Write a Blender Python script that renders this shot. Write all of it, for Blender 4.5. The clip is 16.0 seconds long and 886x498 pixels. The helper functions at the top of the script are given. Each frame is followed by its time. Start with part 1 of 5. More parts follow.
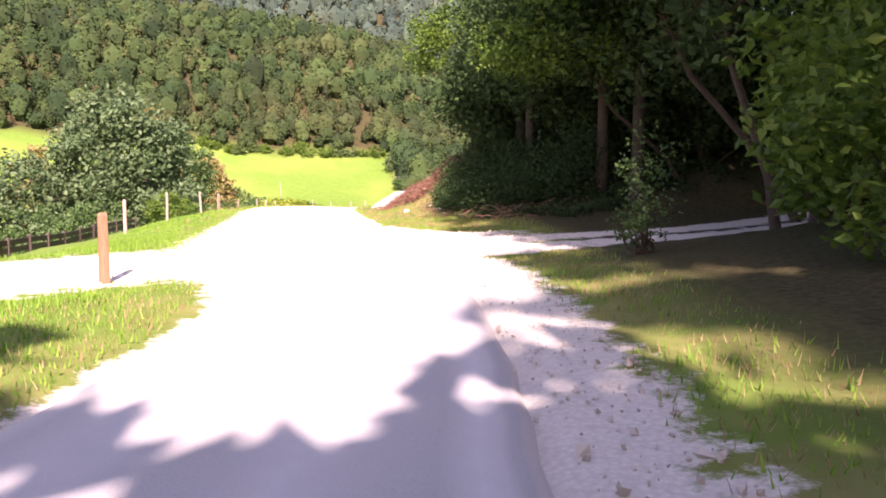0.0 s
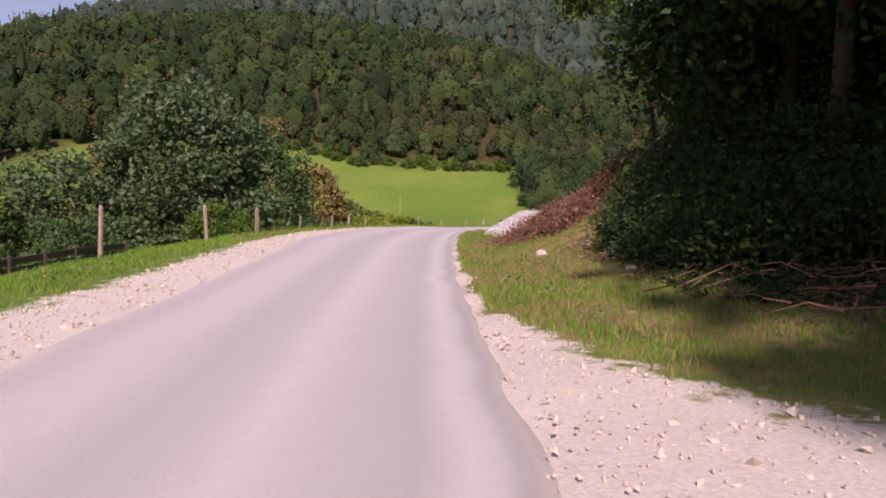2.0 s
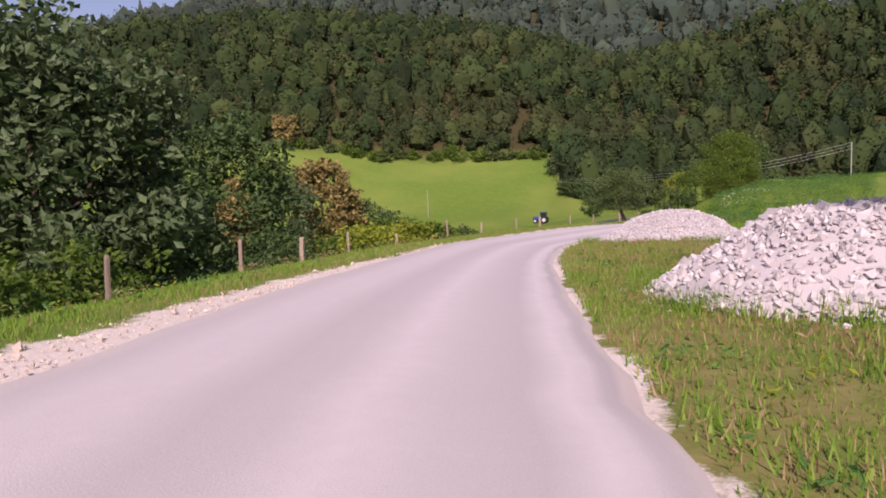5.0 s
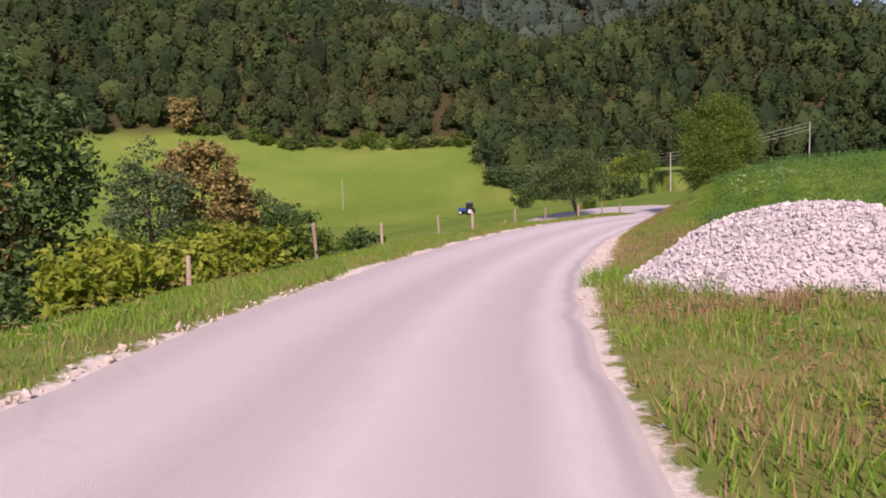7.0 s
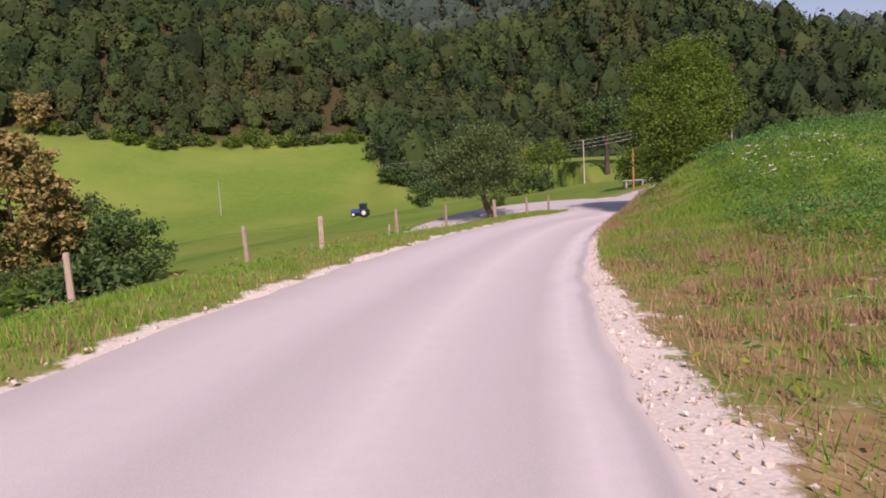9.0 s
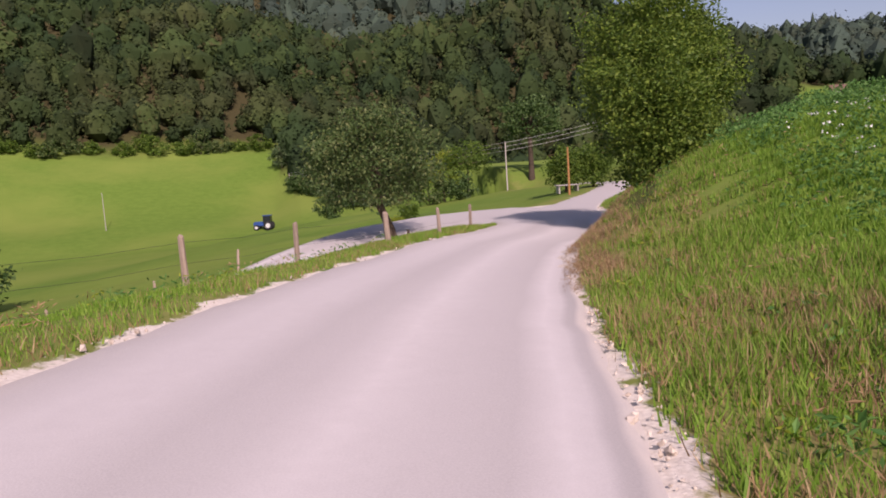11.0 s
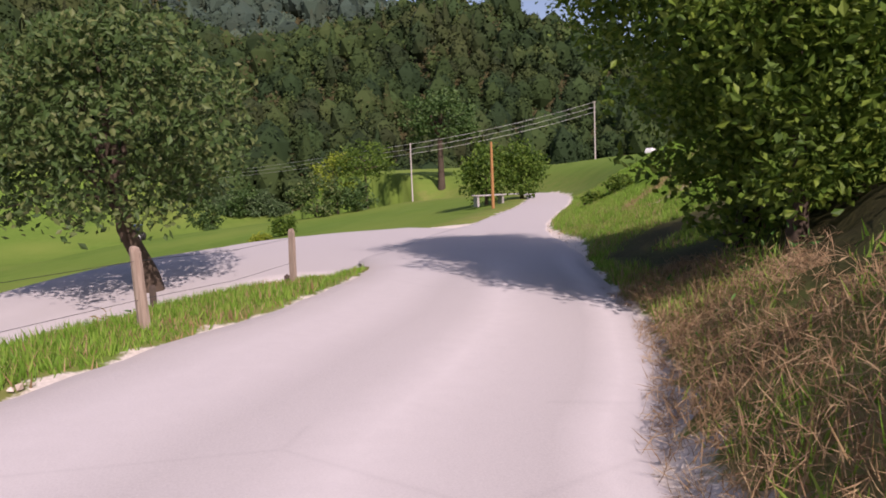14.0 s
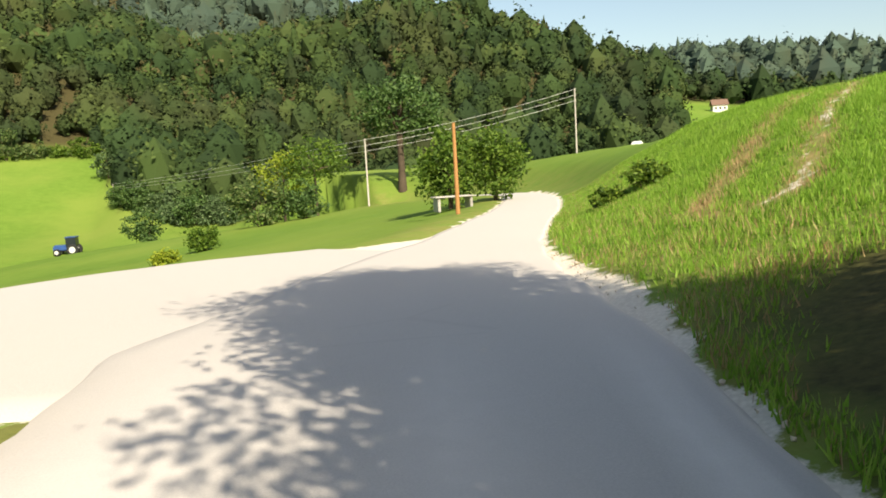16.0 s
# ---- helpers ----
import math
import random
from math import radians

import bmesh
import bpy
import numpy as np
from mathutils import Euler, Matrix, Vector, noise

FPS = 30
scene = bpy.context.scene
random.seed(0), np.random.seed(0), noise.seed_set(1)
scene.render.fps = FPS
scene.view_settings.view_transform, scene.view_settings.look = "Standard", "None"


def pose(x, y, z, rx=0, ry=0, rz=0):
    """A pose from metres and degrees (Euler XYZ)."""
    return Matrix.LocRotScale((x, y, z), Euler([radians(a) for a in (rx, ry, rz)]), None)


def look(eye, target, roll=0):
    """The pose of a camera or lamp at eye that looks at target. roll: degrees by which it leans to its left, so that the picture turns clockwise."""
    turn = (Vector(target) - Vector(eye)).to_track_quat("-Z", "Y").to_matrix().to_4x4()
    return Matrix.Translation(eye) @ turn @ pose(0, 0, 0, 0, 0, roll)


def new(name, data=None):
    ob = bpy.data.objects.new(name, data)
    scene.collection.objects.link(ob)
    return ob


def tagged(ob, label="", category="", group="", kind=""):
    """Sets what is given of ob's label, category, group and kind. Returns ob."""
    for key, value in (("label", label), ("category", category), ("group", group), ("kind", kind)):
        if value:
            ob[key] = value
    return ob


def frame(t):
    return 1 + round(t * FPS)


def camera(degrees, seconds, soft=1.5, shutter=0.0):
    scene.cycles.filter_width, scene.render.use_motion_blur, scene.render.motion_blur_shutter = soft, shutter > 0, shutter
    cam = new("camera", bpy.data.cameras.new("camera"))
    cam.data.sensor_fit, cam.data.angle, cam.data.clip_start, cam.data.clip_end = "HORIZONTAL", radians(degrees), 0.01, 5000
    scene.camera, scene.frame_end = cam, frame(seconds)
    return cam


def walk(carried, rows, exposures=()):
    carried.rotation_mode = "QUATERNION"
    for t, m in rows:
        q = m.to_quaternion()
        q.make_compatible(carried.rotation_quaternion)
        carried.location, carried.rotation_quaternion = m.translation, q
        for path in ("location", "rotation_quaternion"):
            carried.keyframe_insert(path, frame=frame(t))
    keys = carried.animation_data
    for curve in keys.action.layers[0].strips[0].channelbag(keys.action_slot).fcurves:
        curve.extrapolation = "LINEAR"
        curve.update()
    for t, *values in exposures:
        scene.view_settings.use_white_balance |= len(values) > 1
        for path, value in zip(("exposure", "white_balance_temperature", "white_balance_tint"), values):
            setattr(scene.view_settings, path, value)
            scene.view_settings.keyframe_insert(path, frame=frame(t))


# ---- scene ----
# ---- camera and its walk ----
cam = camera(62.0, 16.0, soft=1.8)
PATH = [
    (0, (0.000, 0.001, -0.000), (0.013, 9.935, -1.144), 0.24),
    (0.5, (0.002, 3.454, -0.062), (-0.266, 13.402, -1.039), 0.80),
    (1, (-0.090, 6.860, -0.158), (-0.783, 16.789, -1.128), 1.83),
    (1.5, (-0.436, 10.505, -0.262), (-1.597, 20.389, -1.240), 1.50),
    (2, (-0.896, 13.817, -0.389), (-2.539, 23.635, -1.347), 1.25),
    (2.5, (-1.524, 17.060, -0.521), (-3.602, 26.793, -1.497), 0.90),
    (3, (-2.267, 20.455, -0.619), (-4.665, 30.114, -1.597), 0.14),
    (3.5, (-3.042, 23.809, -0.690), (-5.532, 33.449, -1.618), -0.65),
    (4, (-3.662, 26.930, -0.790), (-6.054, 36.594, -1.723), -1.15),
    (6.5, (-6.230, 45.860, -1.611), (-7.596, 55.696, -2.794), -2.33),
    (7, (-6.473, 49.850, -1.832), (-7.546, 59.721, -3.018), -2.24),
    (7.5, (-6.559, 53.545, -2.087), (-7.335, 63.445, -3.258), -2.36),
    (8, (-6.469, 57.100, -2.281), (-6.954, 67.011, -3.519), -2.46),
    (8.5, (-6.268, 60.696, -2.598), (-6.416, 70.617, -3.845), -2.87),
    (9, (-6.004, 64.139, -2.814), (-5.762, 74.057, -4.062), -3.41),
    (11.5, (-3.841, 76.477, -3.567), (-2.312, 86.293, -4.715), -3.86),
    (12, (-3.323, 78.799, -3.687), (-1.582, 88.583, -4.798), -3.93),
    (12.5, (-2.744, 81.136, -3.792), (-0.805, 90.885, -4.890), -3.47),
    (13, (-2.120, 83.323, -3.898), (0.019, 93.032, -4.972), -3.24),
    (13.5, (-1.483, 85.498, -3.969), (0.863, 95.157, -5.066), -2.89),
    (14, (-0.817, 87.503, -4.130), (1.709, 97.116, -5.233), -2.33),
    (14.5, (-0.075, 89.558, -4.272), (2.581, 99.130, -5.425), -3.19),
    (15, (0.666, 91.559, -4.388), (3.446, 101.097, -5.522), -3.68),
    (15.5, (1.454, 93.698, -4.485), (4.311, 103.222, -5.546), -3.86),
    (16, (2.248, 95.852, -4.566), (5.138, 105.365, -5.642), -3.20),
]
EXPOSURES = [(0.0, 1.9, 6950, 44), (0.3, 1.15, 6900, 14), (0.5, 0.66, 7150, 13), (1.0, 0.45, 6900, 26), (1.5, 0.25, 6800, 36), (2.0, 0.2, 6750, 42),
             (4.0, 0.22, 6600, 42), (6.5, 0.25, 6800, 42), (8.5, 0.22, 6750, 40), (11.0, 0.17, 6750, 38), (11.5, 0.0, 6700, 38), (12.2, 0.2, 6750, 34), (14.5, 0.27, 6600, 34), (15.0, 0.38, 6800, 36), (15.5, 0.86, 7250, 28), (16.0, 1.04, 7750, 6)]
walk(cam, [(t, look(eye, target, roll)) for t, eye, target, roll in PATH], EXPOSURES)
# ---- world and sun ----
SUN_EL = radians(36.5)
SUN_TO = Vector((0.13, -1.0, 0)).normalized()          # level direction towards the sun
world = bpy.data.worlds.new("world")
scene.world = world
world.use_nodes = True
wn = world.node_tree.nodes
sky = wn.new("ShaderNodeTexSky")
sky.sky_type = "NISHITA"
sky.sun_disc = False
sky.sun_elevation = SUN_EL
sky.sun_rotation = math.atan2(SUN_TO.x, SUN_TO.y)
sky.air_density, sky.dust_density = 1.0, 1.5
wn["Background"].inputs["Strength"].default_value = 0.092
world.node_tree.links.new(sky.outputs[0], wn["Background"].inputs[0])
sun_data = bpy.data.lights.new("sun", "SUN")
sun_data.energy, sun_data.angle, sun_data.color = 4.3, radians(0.6), (1.0, 0.95, 0.87)
sun = new("sun", sun_data)
to_sun = Vector((SUN_TO.x * math.cos(SUN_EL), SUN_TO.y * math.cos(SUN_EL), math.sin(SUN_EL)))
sun.matrix_world = look(to_sun * 100, (0, 0, 0))
scene.view_settings.exposure = 0.0

rng = np.random.default_rng(7)

# ---- materials ----


def material(name, rough=0.9, spec=0.3):
    m = bpy.data.materials.new(name)
    m.use_nodes = True
    b = m.node_tree.nodes["Principled BSDF"]
    b.inputs["Roughness"].default_value = rough
    b.inputs["Specular IOR Level"].default_value = spec
    return m, m.node_tree.nodes, m.node_tree.links, b


def noise_node(n, l, scale, detail=4, coord=None, rough=0.6):
    t = n.new("ShaderNodeTexNoise")
    t.inputs["Scale"].default_value, t.inputs["Detail"].default_value, t.inputs["Roughness"].default_value = scale, detail, rough
    if coord is not None:
        l.new(coord, t.inputs["Vector"])
    return t.outputs["Fac"]


def ramp(n, l, fac, *stops):
    r = n.new("ShaderNodeValToRGB")
    el = r.color_ramp.elements
    while len(el) < len(stops):
        el.new(0.5)
    for e, (p, c) in zip(el, stops):
        e.position, e.color = p, (*c, 1) if len(c) == 3 else c
    l.new(fac, r.inputs[0])
    return r.outputs[0]


def mix(n, l, fac, a, b, mode="MIX"):
    m = n.new("ShaderNodeMix")
    m.data_type, m.blend_type = "RGBA", mode
    if isinstance(fac, float):
        m.inputs[0].default_value = fac
    else:
        l.new(fac, m.inputs[0])
    for k, v in ((6, a), (7, b)):
        if isinstance(v, tuple):
            m.inputs[k].default_value = (*v, 1)
        else:
            l.new(v, m.inputs[k])
    return m.outputs[2]


def math_node(n, l, op, a, b):
    m = n.new("ShaderNodeMath")
    m.operation = op
    for k, v in enumerate((a, b)):
        if isinstance(v, (int, float)):
            m.inputs[k].default_value = v
        else:
            l.new(v, m.inputs[k])
    return m.outputs[0]


def bump(n, l, b, height, strength, distance):
    m = n.new("ShaderNodeBump")
    m.inputs["Strength"].default_value, m.inputs["Distance"].default_value = strength, distance
    l.new(height, m.inputs["Height"])
    l.new(m.outputs[0], b.inputs["Normal"])


def world_coord(n):
    return n.new("ShaderNodeNewGeometry").outputs["Position"]


def leaf_material(name, dark, mid, light, through_light=0.35, rough=0.55):
    """Leaves: each leaf takes its own tint; some light passes through."""
    m, n, l, b = material(name, rough, 0.25)
    geo = n.new("ShaderNodeNewGeometry")
    tint = ramp(n, l, geo.outputs["Random Per Island"], (0.0, dark), (0.55, mid), (1.0, light))
    patch = noise_node(n, l, 0.5, 2, geo.outputs["Position"])
    tint = mix(n, l, patch, tint, mix(n, l, 0.5, tint, dark), "MIX")
    l.new(tint, b.inputs["Base Color"])
    tr = n.new("ShaderNodeBsdfTranslucent")
    l.new(tint, tr.inputs[0])
    ms = n.new("ShaderNodeMixShader")
    ms.inputs[0].default_value = through_light
    l.new(b.outputs[0], ms.inputs[1])
    l.new(tr.outputs[0], ms.inputs[2])
    l.new(ms.outputs[0], n["Material Output"].inputs[0])
    return m


def wood_material(name, a, c, scale=6.0, rough=0.85):
    m, n, l, b = material(name, rough, 0.2)
    tc = n.new("ShaderNodeTexCoord").outputs["Object"]
    mp = n.new("ShaderNodeMapping")
    mp.inputs["Scale"].default_value = (scale * 3, scale * 3, scale * 0.35)
    l.new(tc, mp.inputs[0])
    f = noise_node(n, l, 2.0, 6, mp.outputs[0], 0.7)
    g = noise_node(n, l, 1.3, 3, tc)
    col = mix(n, l, g, ramp(n, l, f, (0.3, a), (0.7, c)), a)
    info = n.new("ShaderNodeObjectInfo")
    hsv = n.new("ShaderNodeHueSaturation")
    l.new(math_node(n, l, "ADD", math_node(n, l, "MULTIPLY", info.outputs["Random"], 0.5), 0.75), hsv.inputs["Value"])
    l.new(col, hsv.inputs["Color"])
    l.new(hsv.outputs[0], b.inputs["Base Color"])
    bump(n, l, b, f, 0.6, 0.01)
    return m


def plain_material(name, col, rough=0.5, metal=0.0, vary=0.25, scale=8.0):
    m, n, l, b = material(name, rough, 0.4)
    b.inputs["Metallic"].default_value = metal
    f = noise_node(n, l, scale, 4, n.new("ShaderNodeTexCoord").outputs["Object"])
    dark = tuple(c * (1 - vary) for c in col)
    l.new(ramp(n, l, f, (0.3, dark), (0.7, col)), b.inputs["Base Color"])
    bump(n, l, b, f, 0.15, 0.005)
    return m


def asphalt_material():
    m, n, l, b = material("asphalt", 0.88, 0.25)
    p = world_coord(n)
    fine = noise_node(n, l, 90, 3, p)
    big = noise_node(n, l, 0.35, 4, p)
    at = n.new("ShaderNodeAttribute")
    at.attribute_name = "lane"
    sep = n.new("ShaderNodeSeparateColor")
    l.new(at.outputs["Color"], sep.inputs[0])
    col = ramp(n, l, fine, (0.25, (0.40, 0.37, 0.35)), (0.75, (0.55, 0.51, 0.485)))
    col = mix(n, l, math_node(n, l, "MULTIPLY", big, 0.6), col, (0.52, 0.485, 0.46))
    worn = math_node(n, l, "MULTIPLY", sep.outputs[0], math_node(n, l, "ADD", math_node(n, l, "MULTIPLY", noise_node(n, l, 6.0, 4, p), 0.35), 0.32))
    col = mix(n, l, worn, col, (0.75, 0.70, 0.67))
    dust = math_node(n, l, "MULTIPLY", sep.outputs[1], noise_node(n, l, 2.2, 5, p))
    col = mix(n, l, dust, col, (0.62, 0.55, 0.48))
    col = mix(n, l, math_node(n, l, "MULTIPLY", sep.outputs[2], 0.6), col, (0.27, 0.245, 0.235))
    crack = n.new("ShaderNodeTexVoronoi")
    crack.feature = "DISTANCE_TO_EDGE"
    crack.inputs["Scale"].default_value = 0.23
    warp = mix(n, l, 0.2, p, n.new("ShaderNodeTexNoise").outputs["Color"], "ADD")
    l.new(warp, crack.inputs["Vector"])
    thin = ramp(n, l, crack.outputs["Distance"], (0.0, (1, 1, 1)), (0.006, (0, 0, 0)))
    thin = math_node(n, l, "MULTIPLY", thin, math_node(n, l, "GREATER_THAN", noise_node(n, l, 0.15, 2, p), 0.6))
    col = mix(n, l, math_node(n, l, "MULTIPLY", thin, 0.08), col, (0.12, 0.11, 0.11))
    l.new(col, b.inputs["Base Color"])
    bump(n, l, b, fine, 0.35, 0.006)
    return m


def ground_material():
    """Turf with dry and stony places; the cover attribute holds stone, dry turf and forest litter, the last also
    painted as bank shade.
    """
    m, n, l, b = material("ground_turf", 0.95, 0.1)
    p = world_coord(n)
    at = n.new("ShaderNodeAttribute")
    at.attribute_name = "cover"
    sep = n.new("ShaderNodeSeparateColor")
    l.new(at.outputs["Color"], sep.inputs[0])
    big, mid, fine = noise_node(n, l, 0.03, 4, p), noise_node(n, l, 0.7, 5, p), noise_node(n, l, 14, 4, p)
    grass = ramp(n, l, mid, (0.25, (0.105, 0.190, 0.026)), (0.75, (0.155, 0.250, 0.042)))
    grass = mix(n, l, ramp(n, l, big, (0.42, (0, 0, 0)), (0.62, (1, 1, 1))), grass, (0.20, 0.265, 0.052))
    grass = mix(n, l, math_node(n, l, "MULTIPLY", fine, 0.5), grass, (0.075, 0.125, 0.018))
    dry = ramp(n, l, noise_node(n, l, 3.0, 5, p), (0.3, (0.20, 0.14, 0.06)), (0.7, (0.36, 0.27, 0.12)))
    dm = math_node(n, l, "MULTIPLY", sep.outputs[1], ramp(n, l, noise_node(n, l, 1.1, 5, p), (0.38, (0.15, 0.15, 0.15)), (0.58, (1, 1, 1))))
    col = mix(n, l, dm, grass, dry)
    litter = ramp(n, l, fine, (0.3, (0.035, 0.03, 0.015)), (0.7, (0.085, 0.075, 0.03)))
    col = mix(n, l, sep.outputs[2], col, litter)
    cell = n.new("ShaderNodeTexVoronoi")
    cell.inputs["Scale"].default_value = 26
    l.new(p, cell.inputs["Vector"])
    stone = ramp(n, l, cell.outputs["Distance"], (0.1, (0.77, 0.70, 0.61)), (0.8, (0.58, 0.51, 0.43)))
    stone = mix(n, l, math_node(n, l, "MULTIPLY", noise_node(n, l, 0.9, 4, p), 0.8), stone, (0.71, 0.64, 0.55))
    sm = math_node(n, l, "ADD", sep.outputs[0], math_node(n, l, "MULTIPLY", math_node(n, l, "SUBTRACT", noise_node(n, l, 2.4, 6, p, 0.75), 0.5), 1.3))
    sm = ramp(n, l, sm, (0.42, (0, 0, 0)), (0.58, (1, 1, 1)))
    col = mix(n, l, sm, col, stone)
    l.new(col, b.inputs["Base Color"])
    bump(n, l, b, mix(n, l, sm, fine, noise_node(n, l, 38, 4, p, 0.7)), 0.5, 0.02)
    return m


def stone_material(name, a, c):
    m, n, l, b = material(name, 0.9, 0.2)
    geo = n.new("ShaderNodeNewGeometry")
    col = ramp(n, l, geo.outputs["Random Per Island"], (0.0, a), (1.0, c))
    f = noise_node(n, l, 18, 4, geo.outputs["Position"])
    l.new(mix(n, l, math_node(n, l, "MULTIPLY", f, 0.4), col, a), b.inputs["Base Color"])
    bump(n, l, b, f, 0.4, 0.01)
    return m


ASPHALT, TURF = asphalt_material(), ground_material()
POST_BROWN = wood_material("brown_post_wood", (0.16, 0.08, 0.045), (0.33, 0.19, 0.11))
LEAF_DEEP = leaf_material("deep_green_leaf", (0.032, 0.072, 0.017), (0.065, 0.123, 0.032), (0.123, 0.189, 0.058), 0.25)
# deep_green_leaf darkened: the bank's deep shade is put into this leaf colour
LEAF_SHADE = leaf_material("shade_darkened_leaf", (0.018, 0.040, 0.010), (0.034, 0.068, 0.018), (0.062, 0.105, 0.030), 0.2, 0.85)
LEAF_BRIGHT = leaf_material("bright_green_leaf", (0.054, 0.108, 0.014), (0.102, 0.180, 0.024), (0.192, 0.276, 0.042), 0.4)
LEAF_LIME = leaf_material("lime_leaf", (0.14, 0.20, 0.02), (0.27, 0.33, 0.03), (0.42, 0.45, 0.06), 0.4)
LEAF_OLIVE = leaf_material("olive_leaf", (0.042, 0.080, 0.020), (0.088, 0.145, 0.040), (0.18, 0.20, 0.07), 0.25)
LEAF_LUSH = leaf_material("lush_weed_leaf", (0.05, 0.14, 0.03), (0.10, 0.24, 0.05), (0.19, 0.36, 0.09), 0.35)
LEAF_SAGE = leaf_material("sage_green_leaf", (0.05, 0.09, 0.032), (0.09, 0.145, 0.058), (0.16, 0.22, 0.10), 0.25)
LEAF_RUST = leaf_material("rust_leaf", (0.155, 0.13, 0.042), (0.30, 0.235, 0.08), (0.44, 0.36, 0.13), 0.25)
LEAF_GOLD = leaf_material("yellow_tinged_leaf", (0.055, 0.11, 0.014), (0.125, 0.205, 0.026), (0.22, 0.295, 0.042), 0.35)
BLADE = leaf_material("grass_blade", (0.12, 0.25, 0.026), (0.225, 0.40, 0.045), (0.38, 0.52, 0.095), 0.45, 0.6)
BLADE_DRY = leaf_material("dry_grass_blade", (0.27, 0.17, 0.08), (0.40, 0.275, 0.135), (0.54, 0.42, 0.23), 0.3, 0.7)
HAY = leaf_material("brown_hay", (0.20, 0.12, 0.06), (0.38, 0.255, 0.14), (0.56, 0.42, 0.235), 0.25, 0.8)
BRUSH = leaf_material("dead_brush", (0.12, 0.055, 0.038), (0.28, 0.135, 0.085), (0.42, 0.25, 0.155), 0.1, 0.8)
BARK = wood_material("bark", (0.045, 0.032, 0.022), (0.12, 0.09, 0.065))
POST_WOOD = wood_material("weathered_post_wood", (0.26, 0.19, 0.14), (0.52, 0.43, 0.35))
POST_DARK = wood_material("dark_post_wood", (0.06, 0.045, 0.035), (0.13, 0.10, 0.08))
POLE_GREY = wood_material("grey_pole_wood", (0.30, 0.27, 0.25), (0.50, 0.46, 0.42))
POLE_ORANGE = wood_material("orange_pole_wood", (0.34, 0.16, 0.06), (0.48, 0.27, 0.11))
GRAVEL = stone_material("crushed_limestone", (0.40, 0.375, 0.365), (0.68, 0.64, 0.62))
PEBBLE = stone_material("shoulder_pebble", (0.42, 0.35, 0.28), (0.68, 0.60, 0.51))
LINE_METAL = plain_material("weathered_aluminium", (0.62, 0.61, 0.60), 0.55, 0.2)
WIRE = plain_material("wire_metal", (0.10, 0.10, 0.10), 0.5, 0.8)
BALE_WRAP = plain_material("white_wrap_film", (0.80, 0.80, 0.78), 0.35)
TRACTOR_BLUE = plain_material("blue_machine_paint", (0.03, 0.08, 0.25), 0.35)
RUBBER = plain_material("black_rubber", (0.02, 0.02, 0.02), 0.8)
RIM_WHITE = plain_material("pale_rim_paint", (0.6, 0.6, 0.58), 0.4)
CAB_GLASS = plain_material("dark_cab_glass", (0.02, 0.025, 0.03), 0.08)
PETAL = plain_material("white_petal", (0.80, 0.80, 0.76), 0.7)
WALL_WHITE = plain_material("white_render", (0.78, 0.76, 0.72), 0.9)
ROOF_TILE = plain_material("red_brown_roof_tile", (0.20, 0.12, 0.09), 0.85, 0, 0.4, 3)
PLANK = wood_material("grey_board", (0.30, 0.28, 0.26), (0.55, 0.52, 0.48))
# ---- the plan: road line, terrain ----
EYE_HEIGHT = 1.18


def smooth01(x):
    x = np.clip(x, 0, 1)
    return x * x * (3 - 2 * x)


def resample(points, step=0.5):
    """A smooth line through rows of numbers (x, y first), in even steps."""
    p = np.asarray(points, float)
    u = np.r_[0, np.cumsum(np.hypot(*np.diff(p[:, :2], axis=0).T))]
    m = np.gradient(p, u, axis=0)
    out = []
    for v in np.arange(0, u[-1], step):
        i = min(int(np.searchsorted(u, v, side="right")) - 1, len(u) - 2)
        h = u[i + 1] - u[i]
        t = (v - u[i]) / h
        out.append((2 * t**3 - 3 * t**2 + 1) * p[i] + (t**3 - 2 * t**2 + t) * h * m[i] + (3 * t**2 - 2 * t**3) * p[i + 1] + (t**3 - t**2) * h * m[i + 1])
    return np.array(out)


# x, y, z, crossfall, left edge, right edge: the line under the eye
EDGE_S = [-40, 7, 11, 13, 17, 24, 28, 32, 36, 46, 50, 57, 62, 68, 76, 84, 92, 94, 96, 99, 101.0, 103.0, 108.5, 112, 122]
EDGE_L = [2.1, 2.1, 2.2, 2.47, 2.85, 2.75, 2.73, 3.0, 3.05, 2.82, 2.72, 2.9, 3.0, 3.05, 3.08, 3.02, 2.98, 2.7, 2.4, 2.27, 2.4, 3.0, 2.2, 1.5, 1.3]
EDGE_R = [0.45, 0.4, 0.46, 0.4, 0.5, 0.67, 0.76, 0.85, 0.92, 0.77, 0.62, 0.55, 0.6, 0.64, 0.57, 0.63, 0.75, 1.1, 1.3, 1.28, 1.25, 1.25, 0.95, 0.9, 0.9]
line = [(0.0, -34.0, -0.6, 0.0), (0.0, -12.0, -1.0, 0.0)]
for t, eye, target, roll in PATH[::2]:
    line.append((eye[0], eye[1], eye[2] - EYE_HEIGHT, math.tan(radians(roll))))
line += [(4.26, 101.28, -5.90, 0.0), (6.70, 107.82, -6.00, 0.0), (9.36, 113.14, -6.04, 0.0), (12.40, 118.76, -6.04, 0.0), (15.44, 125.22, -6.04, 0.0), (17.72, 132.44, -6.11, 0.0), (18.02, 141.56, -6.42, 0.0), (15.74, 153.72, -7.18, 0.0)]
MAIN = resample(line)
START = int(np.argmin(np.hypot(MAIN[:, 0], MAIN[:, 1])))
MAIN_S = (np.arange(len(MAIN)) - START) * 0.5
tangent = np.gradient(MAIN[:, :2], axis=0)
tangent /= np.linalg.norm(tangent, axis=1)[:, None]
